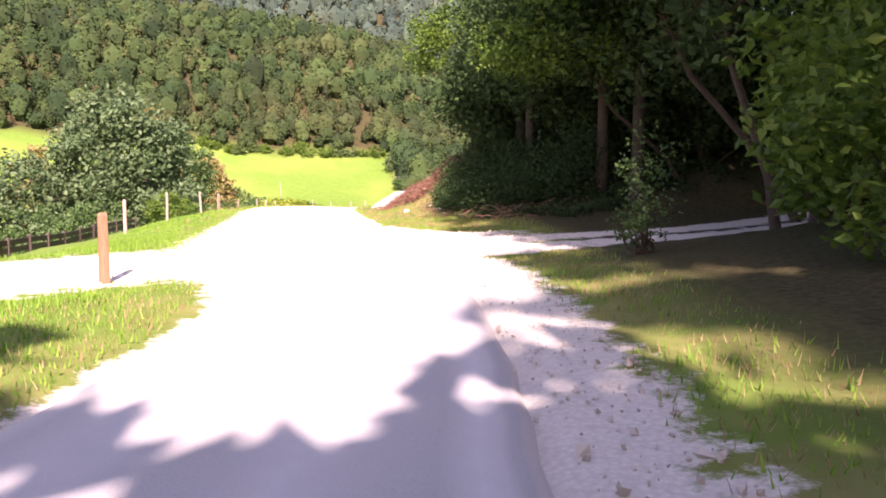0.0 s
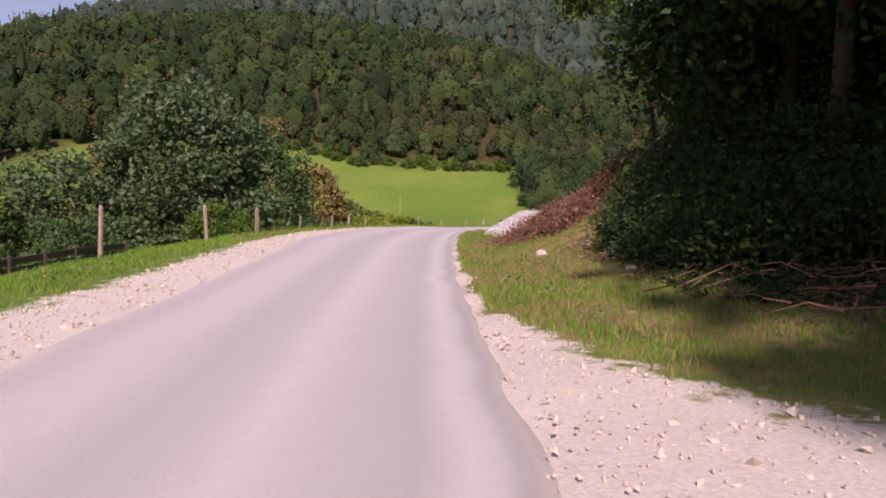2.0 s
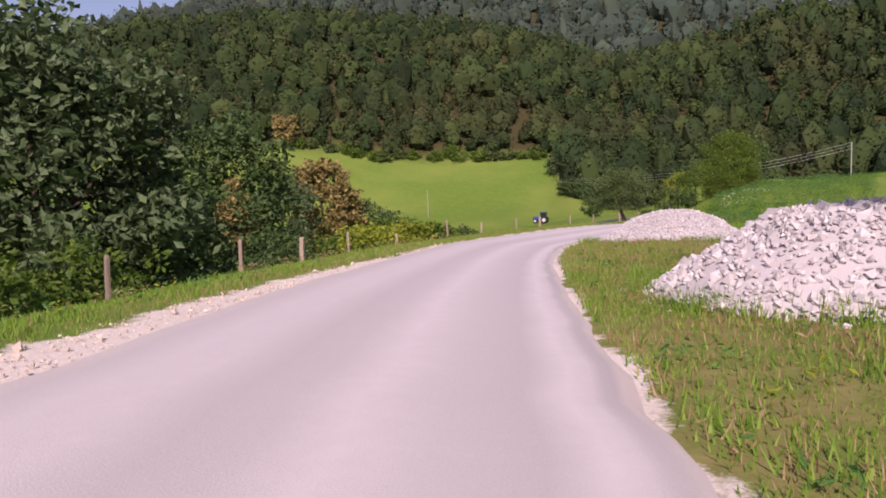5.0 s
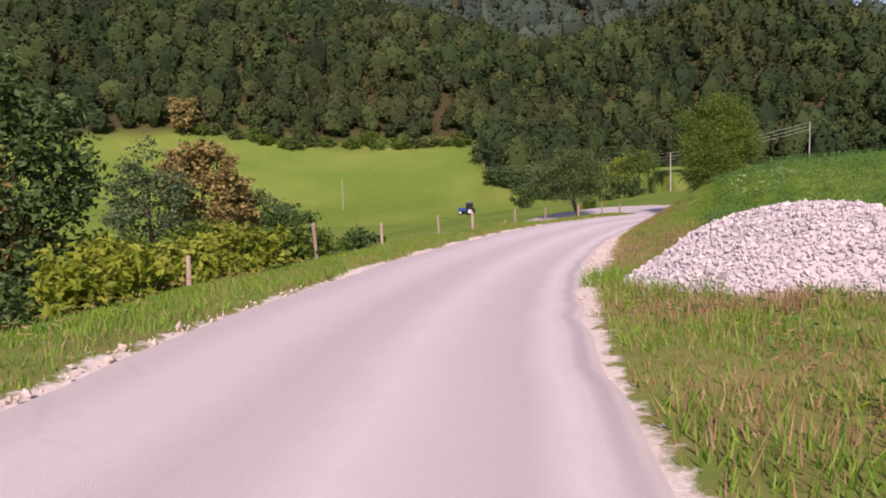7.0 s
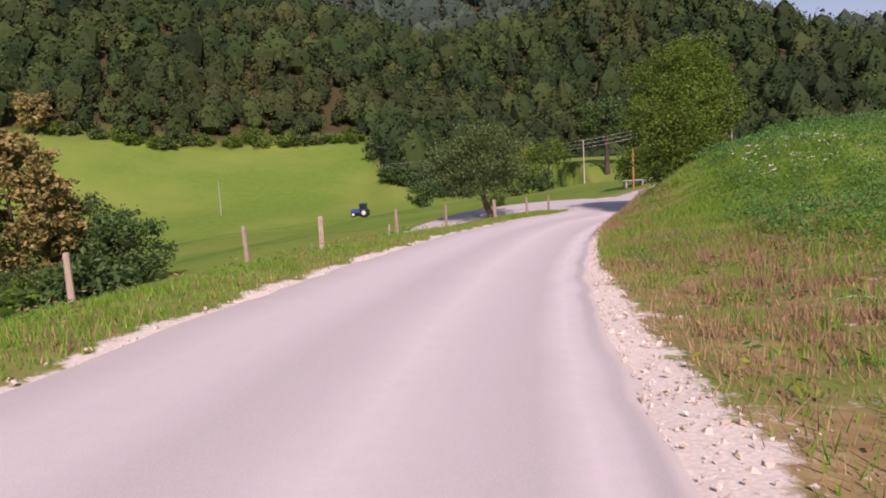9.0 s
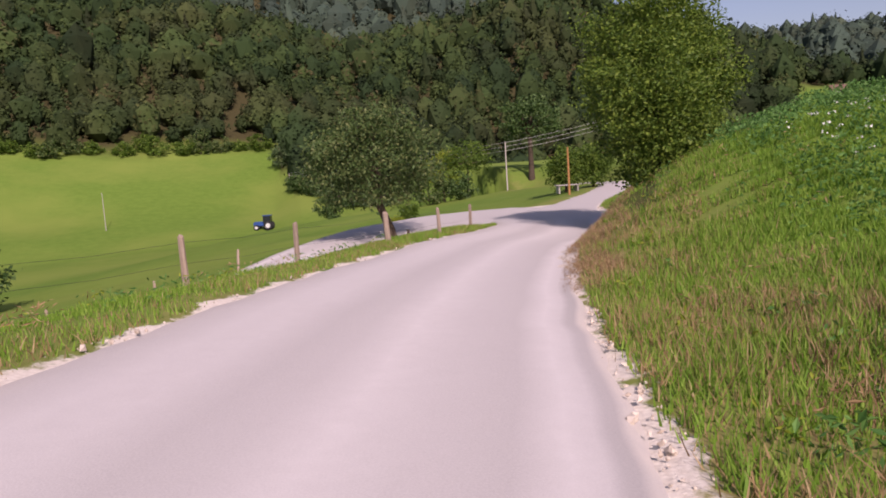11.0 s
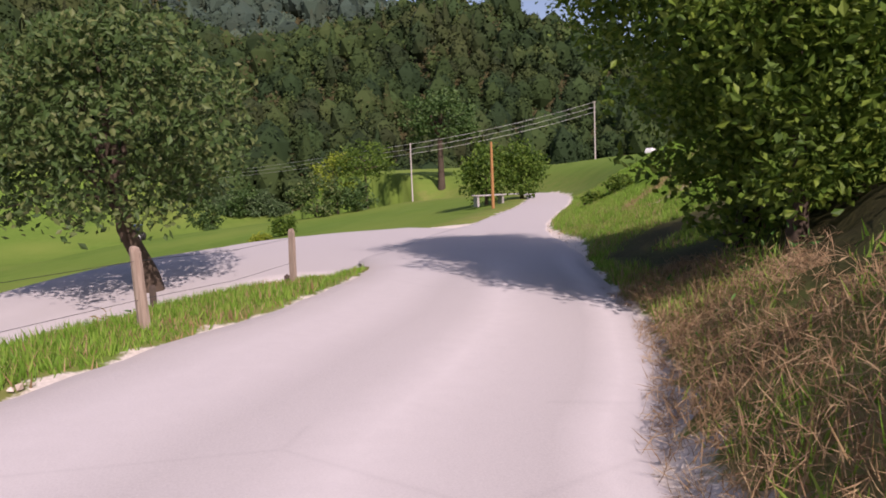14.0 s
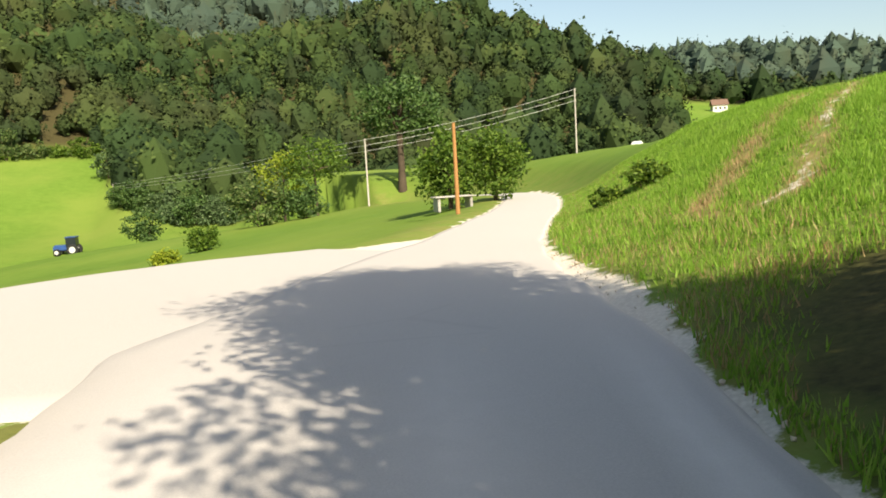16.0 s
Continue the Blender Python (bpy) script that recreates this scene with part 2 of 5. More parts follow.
MAIN_N = np.c_[tangent[:, 1], -tangent[:, 0]]
LOWER = resample([(7.0, 108.3, -6.05, 3.2, 3.0), (4.0, 106.2, -6.02, 4.5, 4.2), (1.2, 104.5, -6.02, 4.6, 3.8), (-1.4, 103.2, -6.08, 3.8, 2.0), (-3.8, 100.9, -6.25, 2.7, 1.8), (-5.9, 97.0, -6.45, 2.0, 1.6), (-7.3, 93.3, -6.7, 1.7, 1.5), (-9.3, 88.4, -7.1, 1.5, 1.4), (-13.0, 84.0, -7.9, 1.4, 1.4), (-20.0, 79.5, -9.4, 1.4, 1.4), (-30.0, 75.0, -11.2, 1.4, 1.4)])
BRANCH = resample([(-1.2, 15.8, -1.6), (-3.4, 12.8, -1.6), (-6.1, 11.1, -1.65), (-9.9, 8.9, -1.85), (-15.0, 6.3, -2.4)])
HILL_TRACK = resample([(8.9, 103.9, 0), (11.0, 105.8, 0), (12.5, 107.2, 0), (14.7, 109.0, 0), (18.4, 112.0, 0)])
TRACK = resample([(0.4, 13.6, -1.53), (3.0, 15.3, -1.5), (6.5, 17.0, -1.45), (11.4, 18.8, -1.0), (18.0, 20.4, 0.2)])

RIGHT_O = [0, 1.2, 2.7, 5.2, 9.2, 19, 40]
RIGHT_S = [-40, 10, 13, 17, 24, 28, 31, 33.5, 36, 40, 44, 50, 60, 68, 75, 80, 84, 86, 88.5, 91, 96, 99.9, 107.4, 114.2, 123.1, 134.6, 140.1]
RIGHT_Z = [(0, 0.1, 0.3, 1.0, 2.2, 5, 9),
           (0, 0.05, 0.2, 0.5, 1.6, 4.5, 8),
           (0, 0, 0.05, 0.1, 0.3, 1.8, 6),
           (0, 0, 0.05, 0.1, 0.25, 1.6, 6),
           (0, 0.05, 0.15, 0.8, 3.2, 6, 9),
           (0, 0.05, 0.25, 1.7, 5.0, 8, 10),
           (0, 0.15, 1.2, 4.2, 6.2, 8, 10),
           (0, 0.1, 0.5, 1.8, 4.6, 7.5, 10),
           (0, 0, 0.05, 0.2, 1.0, 3.5, 7),
           (0, 0, 0.03, 0.1, 0.6, 2.5, 5),
           (0, 0, 0.03, 0.1, 0.4, 1.6, 3),
           (0, 0, 0.05, 0.1, 0.3, 1.3, 2.2),
           (0, 0, 0.1, 0.15, 0.3, 1.4, 2.2),
           (0, 0, 0.05, 0.15, 0.4, 1.4, 2.3),
           (0, 0, 0.15, 0.45, 0.6, 0.7, 1.0),
           (0, 0.05, 0.35, 0.8, 0.95, 1.1, 1.5),
           (0, 0.15, 0.5, 1.0, 1.4, 1.7, 2.0),
           (0.05, 0.45, 1.0, 1.7, 2.1, 2.1, 2.2),
           (0.15, 1.05, 1.9, 2.5, 2.55, 2.4, 2.6),
           (0.05, 1.3, 2.1, 2.7, 2.7, 2.5, 2.8),
           (0, 0.6, 1.8, 3.3, 3.5, 3.9, 4.8),
           (0.0, 0.32, 0.94, 1.92, 2.79, 3.69, 4.08),
           (0.0, 0.33, 0.82, 1.71, 2.77, 4.04, 4.62),
           (0.0, 0.36, 1.06, 2.24, 3.14, 3.96, 4.35),
           (0.0, 0.41, 1.37, 2.85, 3.49, 3.81, 4.08),
           (0.0, 0.53, 1.5, 2.25, 2.47, 2.82, 3.13),
           (0.0, 0.53, 1.5, 2.25, 2.47, 2.82, 3.13)]
LEFT_O = [0, 0.5, 1, 2.5, 5, 10, 20, 40]
LEFT_S = [-40, 8, 20, 30, 60, 80, 92, 100, 160]
LEFT_Z = [(0, 0.035, 0.05, 0, -0.3, -1.4, -4, -9), (0, 0.042, 0.06, 0.02, -0.2, -1, -4, -9), (0, 0, 0, -0.05, -0.35, -1.3, -4, -9), (0, 0.014, 0.0, -0.1, -0.6, -2.0, -5, -9.5),
          (0, 0, -0.03, -0.25, -0.8, -2.4, -5.5, -9.5), (0, 0.03, 0.02, -0.2, -0.8, -2.3, -5, -8.5), (0, 0.04, 0.0, -0.35, -0.9, -2.2, -4.5, -7.5), (0, 0.05, 0.0, -0.3, -0.8, -1.6, -3.4, -6.2), (0, 0, 0, -0.2, -0.6, -1.2, -2.2, -4)]

# distant heights by bearing from CENTRE and distance
CENTRE = (-4.0, 70.0)
FAR_R = [0, 60, 100, 135, 165, 205, 270, 360, 440, 560, 750, 1080, 1500, 4000]
FAR_A = [-180, -100, -60, -47, -38, -29, -20, -12, -5, -3, 1, 8, 14, 20, 28, 34, 42, 50, 100, 180]
FAR_Z = [(0, 2, 4, 6, 8, 10, 14, 25, 35, 40, 55, 70, 40, 0), (-8, -12, -13, -12, -10, -4, 12, 26, 38, 40, 60, 80, 40, 0),
         (-8, -13, -14, -12, -6, 4, 22, 40, 52, 40, 70, 95, 60, 0), (-8, -14, -15, -13, -6, 7, 28, 50, 62, 50, 85, 120, 60, 0),
         (-8, -14, -15, -14, -7, 8, 34, 63, 79, 70, 125, 190, 60, 0), (-8, -14, -15, -15, -9, 8, 37, 70, 90, 82, 155, 250, 60, 0),
         (-8, -13, -15, -15, -10, 5, 35, 72, 92, 84, 165, 262, 60, 0), (-7, -12, -15, -15, -10, 3, 32, 69, 87, 80, 165, 270, 60, 0),
         (-7, -11, -14, -15, -11, 2, 30, 61, 76, 78, 160, 268, 60, 0), (-7, -11, -13, -14, -8, 3, 28, 55, 70, 76, 155, 262, 60, 0),
         (-7, -9, -11, -13, -8, 3, 24, 46, 58, 72, 150, 248, 60, 0), (-7, -8, -9, -11, -9, 1, 28, 54, 60, 66, 136, 228, 60, 0),
         (-7, -7, -7.6, -11, -10, 0, 32, 65, 62, 58, 112, 194, 60, 0), (-6, -6.5, -7.4, -9, -9, -2, 26, 59, 57, 52, 105, 186, 60, 0),
         (-5, -5, -4.2, -3.4, -5, -5, 18, 37, 37, 36, 66, 122, 60, 0), (-4, -4, -2.5, -2.6, -5, -6, 8, 20, 21, 24, 62, 120, 50, 0),
         (-3, -1.5, 0.5, 0.0, -3, -5, 3, 12, 14, 18, 58, 112, 50, 0), (-3, -1, 0.8, 1.8, 1, -1, 3, 11, 14, 18, 52, 94, 50, 0),
         (-2, 0, 2, 3, 5, 8, 12, 20, 28, 34, 50, 70, 40, 0), (0, 2, 4, 6, 8, 10, 14, 25, 35, 40, 55, 70, 40, 0)]


def table(rows, a_at, b_at, a, b):
    """Bilinear look-up in a table of rows at a_at, columns at b_at."""
    rows, a_at, b_at = np.asarray(rows, float), np.asarray(a_at, float), np.asarray(b_at, float)
    a, b = np.clip(a, a_at[0], a_at[-1] - 1e-6), np.clip(b, b_at[0], b_at[-1] - 1e-6)
    i, j = np.searchsorted(a_at, a, side="right") - 1, np.searchsorted(b_at, b, side="right") - 1
    u, v = (a - a_at[i]) / (a_at[i + 1] - a_at[i]), (b - b_at[j]) / (b_at[j + 1] - b_at[j])
    return (rows[i, j] * (1 - v) + rows[i, j + 1] * v) * (1 - u) + (rows[i + 1, j] * (1 - v) + rows[i + 1, j + 1] * v) * u


def bank(rows, s_at, o_at, s, o):
    """A bank profile table, evened out along the road and a little across it."""
    total = 0
    for ds in (-2.0, -1.0, 0.0, 1.0, 2.0):
        for k in (0.9, 1.1):
            total = total + table(rows, s_at, o_at, s + ds, o * k)
    return total / 10


def nearest(line_xy, x, y):
    """Index of and distance to the nearest sample of a line, for arrays of places."""
    idx, dist = np.empty(len(x), int), np.empty(len(x))
    for k in range(0, len(x), 20000):
        d = (x[k:k + 20000, None] - line_xy[None, :, 0]) ** 2 + (y[k:k + 20000, None] - line_xy[None, :, 1]) ** 2
        idx[k:k + 20000] = d.argmin(1)
        dist[k:k + 20000] = np.sqrt(d.min(1))
    return idx, dist


WAVES = [(rng.normal(0, 1, 2), rng.uniform(0, 6.28)) for _ in range(28)]


def ripple(x, y, size, n0=0, n=7):
    """Soft uneven ground, about -1 to 1, with bumps of the given size."""
    out = 0
    for d, ph in WAVES[n0:n0 + n]:
        out = out + np.sin((x * d[0] + y * d[1]) * 3.0 / size + ph)
    return out / n * 1.6


def road_frame(x, y):
    i, d = nearest(MAIN[:, :2], x, y)
    o = (x - MAIN[i, 0]) * MAIN_N[i, 0] + (y - MAIN[i, 1]) * MAIN_N[i, 1]
    return MAIN_S[i], np.where(o >= 0, 1, -1) * d, i


def height(x, y):
    """The ground's height, and how near the main road it is, for arrays of places."""
    x, y = np.asarray(x, float), np.asarray(y, float)
    s, o, i = road_frame(x, y)
    el, er = np.interp(s, EDGE_S, EDGE_L), np.interp(s, EDGE_S, EDGE_R)
    level = MAIN[i, 2] + MAIN[i, 3] * np.clip(o, -4.5, 2)
    near = level + np.where(o > 0, bank(RIGHT_Z, RIGHT_S, RIGHT_O, s, np.maximum(o - er, 0)), bank(LEFT_Z, LEFT_S, LEFT_O, s, np.maximum(-o - el, 0)))
    off = np.maximum(np.maximum(o - er, -o - el), 0)
    near = near + 0.06 * ripple(x, y, 3.0) * smooth01(off / 4) + 0.03 * ripple(x, y, 0.9, 7) * smooth01(off / 1.5) + 0.2 * ripple(x, y, 14, 14) * smooth01((off - 8) / 20)
    near = near + (0.16 * ripple(x, y, 1.3, 2) + 0.10 * ripple(x, y, 0.7, 18)) * smooth01((off - 0.3) / 0.5) * (1 - smooth01((off - 2.2) / 0.6)) * (o > 0) * smooth01((s - 84) / 3) * (1 - smooth01((s - 96) / 3))
    dx, dy = x - CENTRE[0], y - CENTRE[1]
    r, a = np.hypot(dx, dy), np.degrees(np.arctan2(dx, dy))
    far = table(FAR_Z, FAR_A, FAR_R, a, r)
    far = far + 0.35 * ripple(x, y, 22, 14) * smooth01((r - 60) / 60) + 2.5 * ripple(x, y, 90, 21) * smooth01((r - 260) / 120) + 7 * ripple(x, y, 260, 3) * smooth01((r - 480) / 250)
    z = near + (far - near) * smooth01((off - np.where(o > 0, 22, 24)) / 40)
    for other, wide, soft_w in ((LOWER, 0.1, 2.2), (BRANCH, 1.8, 2.5), (TRACK, 1.3, 2.0)):
        k, d = nearest(other[:, :2], x, y)
        wide = wide + (np.maximum(other[k, 3], other[k, 4]) if other is LOWER else 0)
        z = z + (other[k, 2] - (0.035 if other is LOWER else 0.03) - z) * (1 - smooth01((d - wide) / soft_w)) * smooth01(off / np.where((s > 101) & (other is LOWER), 0.12, 1.2)) * ((o < 0) | (other is TRACK))
    return z - 0.07 * (off < 0.05)


def ground_z(x, y):
    return float(height(np.array([x]), np.array([y]))[0])


# ---- mesh helpers ----


def mesh_object(name, verts, faces, mat, smooth=False):
    """A mesh object from arrays: verts (n, 3), faces (m, 3) or (m, 4)."""
    verts, faces = np.asarray(verts, np.float32), np.asarray(faces, np.int32)
    me = bpy.data.meshes.new(name)
    me.vertices.add(len(verts))
    me.vertices.foreach_set("co", verts.ravel())
    k = faces.shape[1]
    me.loops.add(faces.size)
    me.loops.foreach_set("vertex_index", faces.ravel())
    me.polygons.add(len(faces))
    me.polygons.foreach_set("loop_start", np.arange(0, faces.size, k, dtype=np.int32))
    me.polygons.foreach_set("use_smooth", np.full(len(faces), smooth))
    me.update(calc_edges=True)
    me.materials.append(mat)
    return new(name, me)


def part(name, bm_or_arrays, mat, parent, label=""):
    """One mesh object under a thing or a part, from a bmesh or from (verts, faces)."""
    if isinstance(bm_or_arrays, tuple):
        ob = mesh_object(name, *bm_or_arrays, mat, smooth=len(bm_or_arrays[1]) and len(bm_or_arrays[1][0]) == 4 and name in ("trunk", "limb", "tyre"))
    else:
        me = bpy.data.meshes.new(name)
        bm_or_arrays.to_mesh(me)
        bm_or_arrays.free()
        me.materials.append(mat)
        ob = new(name, me)
    ob.parent = parent
    return tagged(ob, label) if label else ob


def thing(name, place, label, category, group="", kind=""):
    root = new(name)
    root.empty_display_size = 0.3
    root.matrix_basis = place if isinstance(place, Matrix) else Matrix.Translation(place)
    return tagged(root, label, category, group, kind)


def tube(points, radii, sides=7):
    """Verts and quads of a tapered tube along a line."""
    p, r = np.asarray(points, float), np.asarray(radii, float)
    t = np.gradient(p, axis=0)
    t /= np.linalg.norm(t, axis=1)[:, None] + 1e-9
    ref = np.where(np.abs(t[:, :1]) < 0.9, [[1.0, 0, 0]], [[0, 1.0, 0]])
    u = np.cross(t, ref)
    u /= np.linalg.norm(u, axis=1)[:, None]
    v = np.cross(t, u)
    ang = np.arange(sides) * 2 * np.pi / sides
    verts = (p[:, None] + r[:, None, None] * (np.cos(ang)[None, :, None] * u[:, None] + np.sin(ang)[None, :, None] * v[:, None])).reshape(-1, 3)
    faces = [(a * sides + b, a * sides + (b + 1) % sides, (a + 1) * sides + (b + 1) % sides, (a + 1) * sides + b) for a in range(len(p) - 1) for b in range(sides)]
    return verts, np.array(faces, np.int32)


def joined(pieces):
    verts, faces, base = [], [], 0
    for v, f in pieces:
        verts.append(v)
        faces.append(f + base)
        base += len(v)
    return np.concatenate(verts), np.concatenate(faces)


def leaf_cloud(centres, size, gen, droop=0.0, slim=0.55, face=None):
    """Verts and quads of one bent diamond leaf at each centre, turned at random; droop hangs the tips."""
    n = len(centres)
    size = np.broadcast_to(np.asarray(size, float), (n,)) * gen.uniform(0.65, 1.35, n)
    d = gen.normal(0, 1, (n, 3))
    d[:, 2] = d[:, 2] * 0.7 - droop
    d /= np.linalg.norm(d, axis=1)[:, None]
    w = np.cross(d, gen.normal(0, 1, (n, 3)) if face is None else face + gen.normal(0, 0.32, (n, 3)))
    w /= np.linalg.norm(w, axis=1)[:, None] + 1e-9
    up = np.cross(w, d)
    h = (size / 2)[:, None]
    verts = np.stack([centres - d * h, centres + w * h * slim + up * h * 0.15, centres + d * h, centres - w * h * slim + up * h * 0.15], 1).reshape(-1, 3)
    return verts, np.arange(4 * n, dtype=np.int32).reshape(n, 4)


def crown_points(gen, radii, clumps, per, clump_r, low=-0.75, shell=0.55, gaps=0.12):
    """Clump centres and leaf centres of a crown, about its middle."""
    d = gen.normal(0, 1, (clumps * 2, 3))
    d /= np.linalg.norm(d, axis=1)[:, None]
    d = d[d[:, 2] > low][:clumps]
    k = shell + (1 - shell) * gen.uniform(0, 1, len(d)) ** 0.6
    k *= 1 + gaps * np.sin(d[:, 0] * 7 + d[:, 1] * 5) + gaps * np.sin(d[:, 2] * 9 + d[:, 0] * 4)
    cen = d * k[:, None] * np.asarray(radii)
    rr = gen.normal(0, 1, (len(cen), per, 3))
    rr *= clump_r * np.minimum(1.5, np.abs(gen.normal(0.85, 0.3, (len(cen), per, 1)))) / (np.linalg.norm(rr, axis=2, keepdims=True) + 1e-6)
    rr[:, :, 2] *= 0.7
    return cen, (cen[:, None] + rr).reshape(-1, 3)


def tree(name, x, y, tall, radii, leaf, leaf_size, clumps, per, label, seed, trunk_r=0.16, lean=(0, 0), clump_r=0.6, crown_at=None, low=-0.75, limbs=7, z=None, droop=0.3, fork=None, group="", shell=0.55, category="tree"):
    """A tree on the ground: tapered trunk, limbs into the crown, and a crown of leaves in clumps."""
    gen = np.random.default_rng(seed)
    base = ground_z(x, y) - 0.1 if z is None else z
    root = thing(name, (x, y, base), label, category, group)
    mid = np.array([lean[0], lean[1], tall - radii[2] if crown_at is None else crown_at], float)
    cen, leaves = crown_points(gen, radii, clumps, per, clump_r, low, shell)
    cen, leaves = cen + mid, leaves + mid
    keep = leaves[:, 2] > 0.1
    leaves = leaves[keep]
    fork_z = fork if fork is not None else max(mid[2] - radii[2] * 0.5, tall * 0.2)
    top = mid + np.array([0, 0, radii[2] * 0.45])
    f = np.array([lean[0] * 0.6, lean[1] * 0.6, fork_z])
    line_t = np.array([[0, 0, -0.15], [0.02 + f[0] * 0.25, f[1] * 0.25, fork_z * 0.35], f, f * 0.4 + top * 0.6 + gen.normal(0, 0.1, 3), top])
    part("trunk", tube(line_t, [trunk_r * 1.35, trunk_r, trunk_r * 0.85, trunk_r * 0.45, trunk_r * 0.12], 9), BARK, root)
    pick = cen[gen.permutation(len(cen))[:limbs]]
    for c in pick:
        a = f + (top - f) * gen.uniform(0, 0.5)
        m1 = a * 0.55 + c * 0.45 + np.array([0, 0, 0.12 * np.linalg.norm(c - a)]) + gen.normal(0, 0.08, 3)
        part("limb", tube([a, m1, c], [trunk_r * 0.5, trunk_r * 0.28, trunk_r * 0.06], 5), BARK, root)
    part("crown", leaf_cloud(leaves, leaf_size, gen, droop), leaf, root)
    return root


def shrub(name, x, y, radii, leaf, leaf_size, clumps, per, label, seed, clump_r=0.35, z=None, stems=5, category="shrub", group="", droop=0.1):
    """A bush that starts at the ground: several stems and a ragged crown."""
    gen = np.random.default_rng(seed)
    base = ground_z(x, y) - 0.05 if z is None else z
    root = thing(name, (x, y, base), label, category, group)
    cen, leaves = crown_points(gen, radii, clumps, per, clump_r, -0.95, 0.45, 0.2)
    mid = np.array([0, 0, radii[2] * 0.92])
    cen, leaves = cen + mid, leaves + mid
    leaves = leaves[leaves[:, 2] > 0.02]
    for c in cen[gen.permutation(len(cen))[:stems]]:
        b0 = np.array([*gen.normal(0, 0.12, 2), -0.1])
        thick = min(1.0, 0.3 + 0.5 * radii[2])
        part("stem", tube([b0, (b0 + c) / 2 + gen.normal(0, 0.08, 3), c], [0.05 * thick, 0.03 * thick, 0.01], 5), BARK, root)
    part("crown", leaf_cloud(leaves, leaf_size, gen, droop), leaf, root)
    return root


# ---- ground ----
def spaced(lo, a, b, hi, fine, growth=1.075):
    def out(span):
        steps, v, st = [], 0.0, fine
        while v < span:
            st = min(st * growth, 45)
            v += st
            steps.append(v)
        return np.array(steps)
    return np.r_[a - out(a - lo)[::-1], np.arange(a, b, fine), b + out(hi - b)]


gx, gy = spaced(-2600, -16, 17, 2600, 0.45), spaced(-1800, -6, 122, 3000, 0.45)
GX, GY = np.meshgrid(gx, gy)
flat_x, flat_y = GX.ravel(), GY.ravel()
ground_heights = height(flat_x, flat_y)
nx, ny = len(gx), len(gy)
quad = (np.arange(ny - 1)[:, None] * nx + np.arange(nx - 1)[None]).ravel()
ground = mesh_object("ground", np.c_[flat_x, flat_y, ground_heights], np.c_[quad, quad + 1, quad + nx + 1, quad + nx], TURF, True)
tagged(ground, "grassy valley ground with stony road shoulders and meadows", "ground", kind="structure")


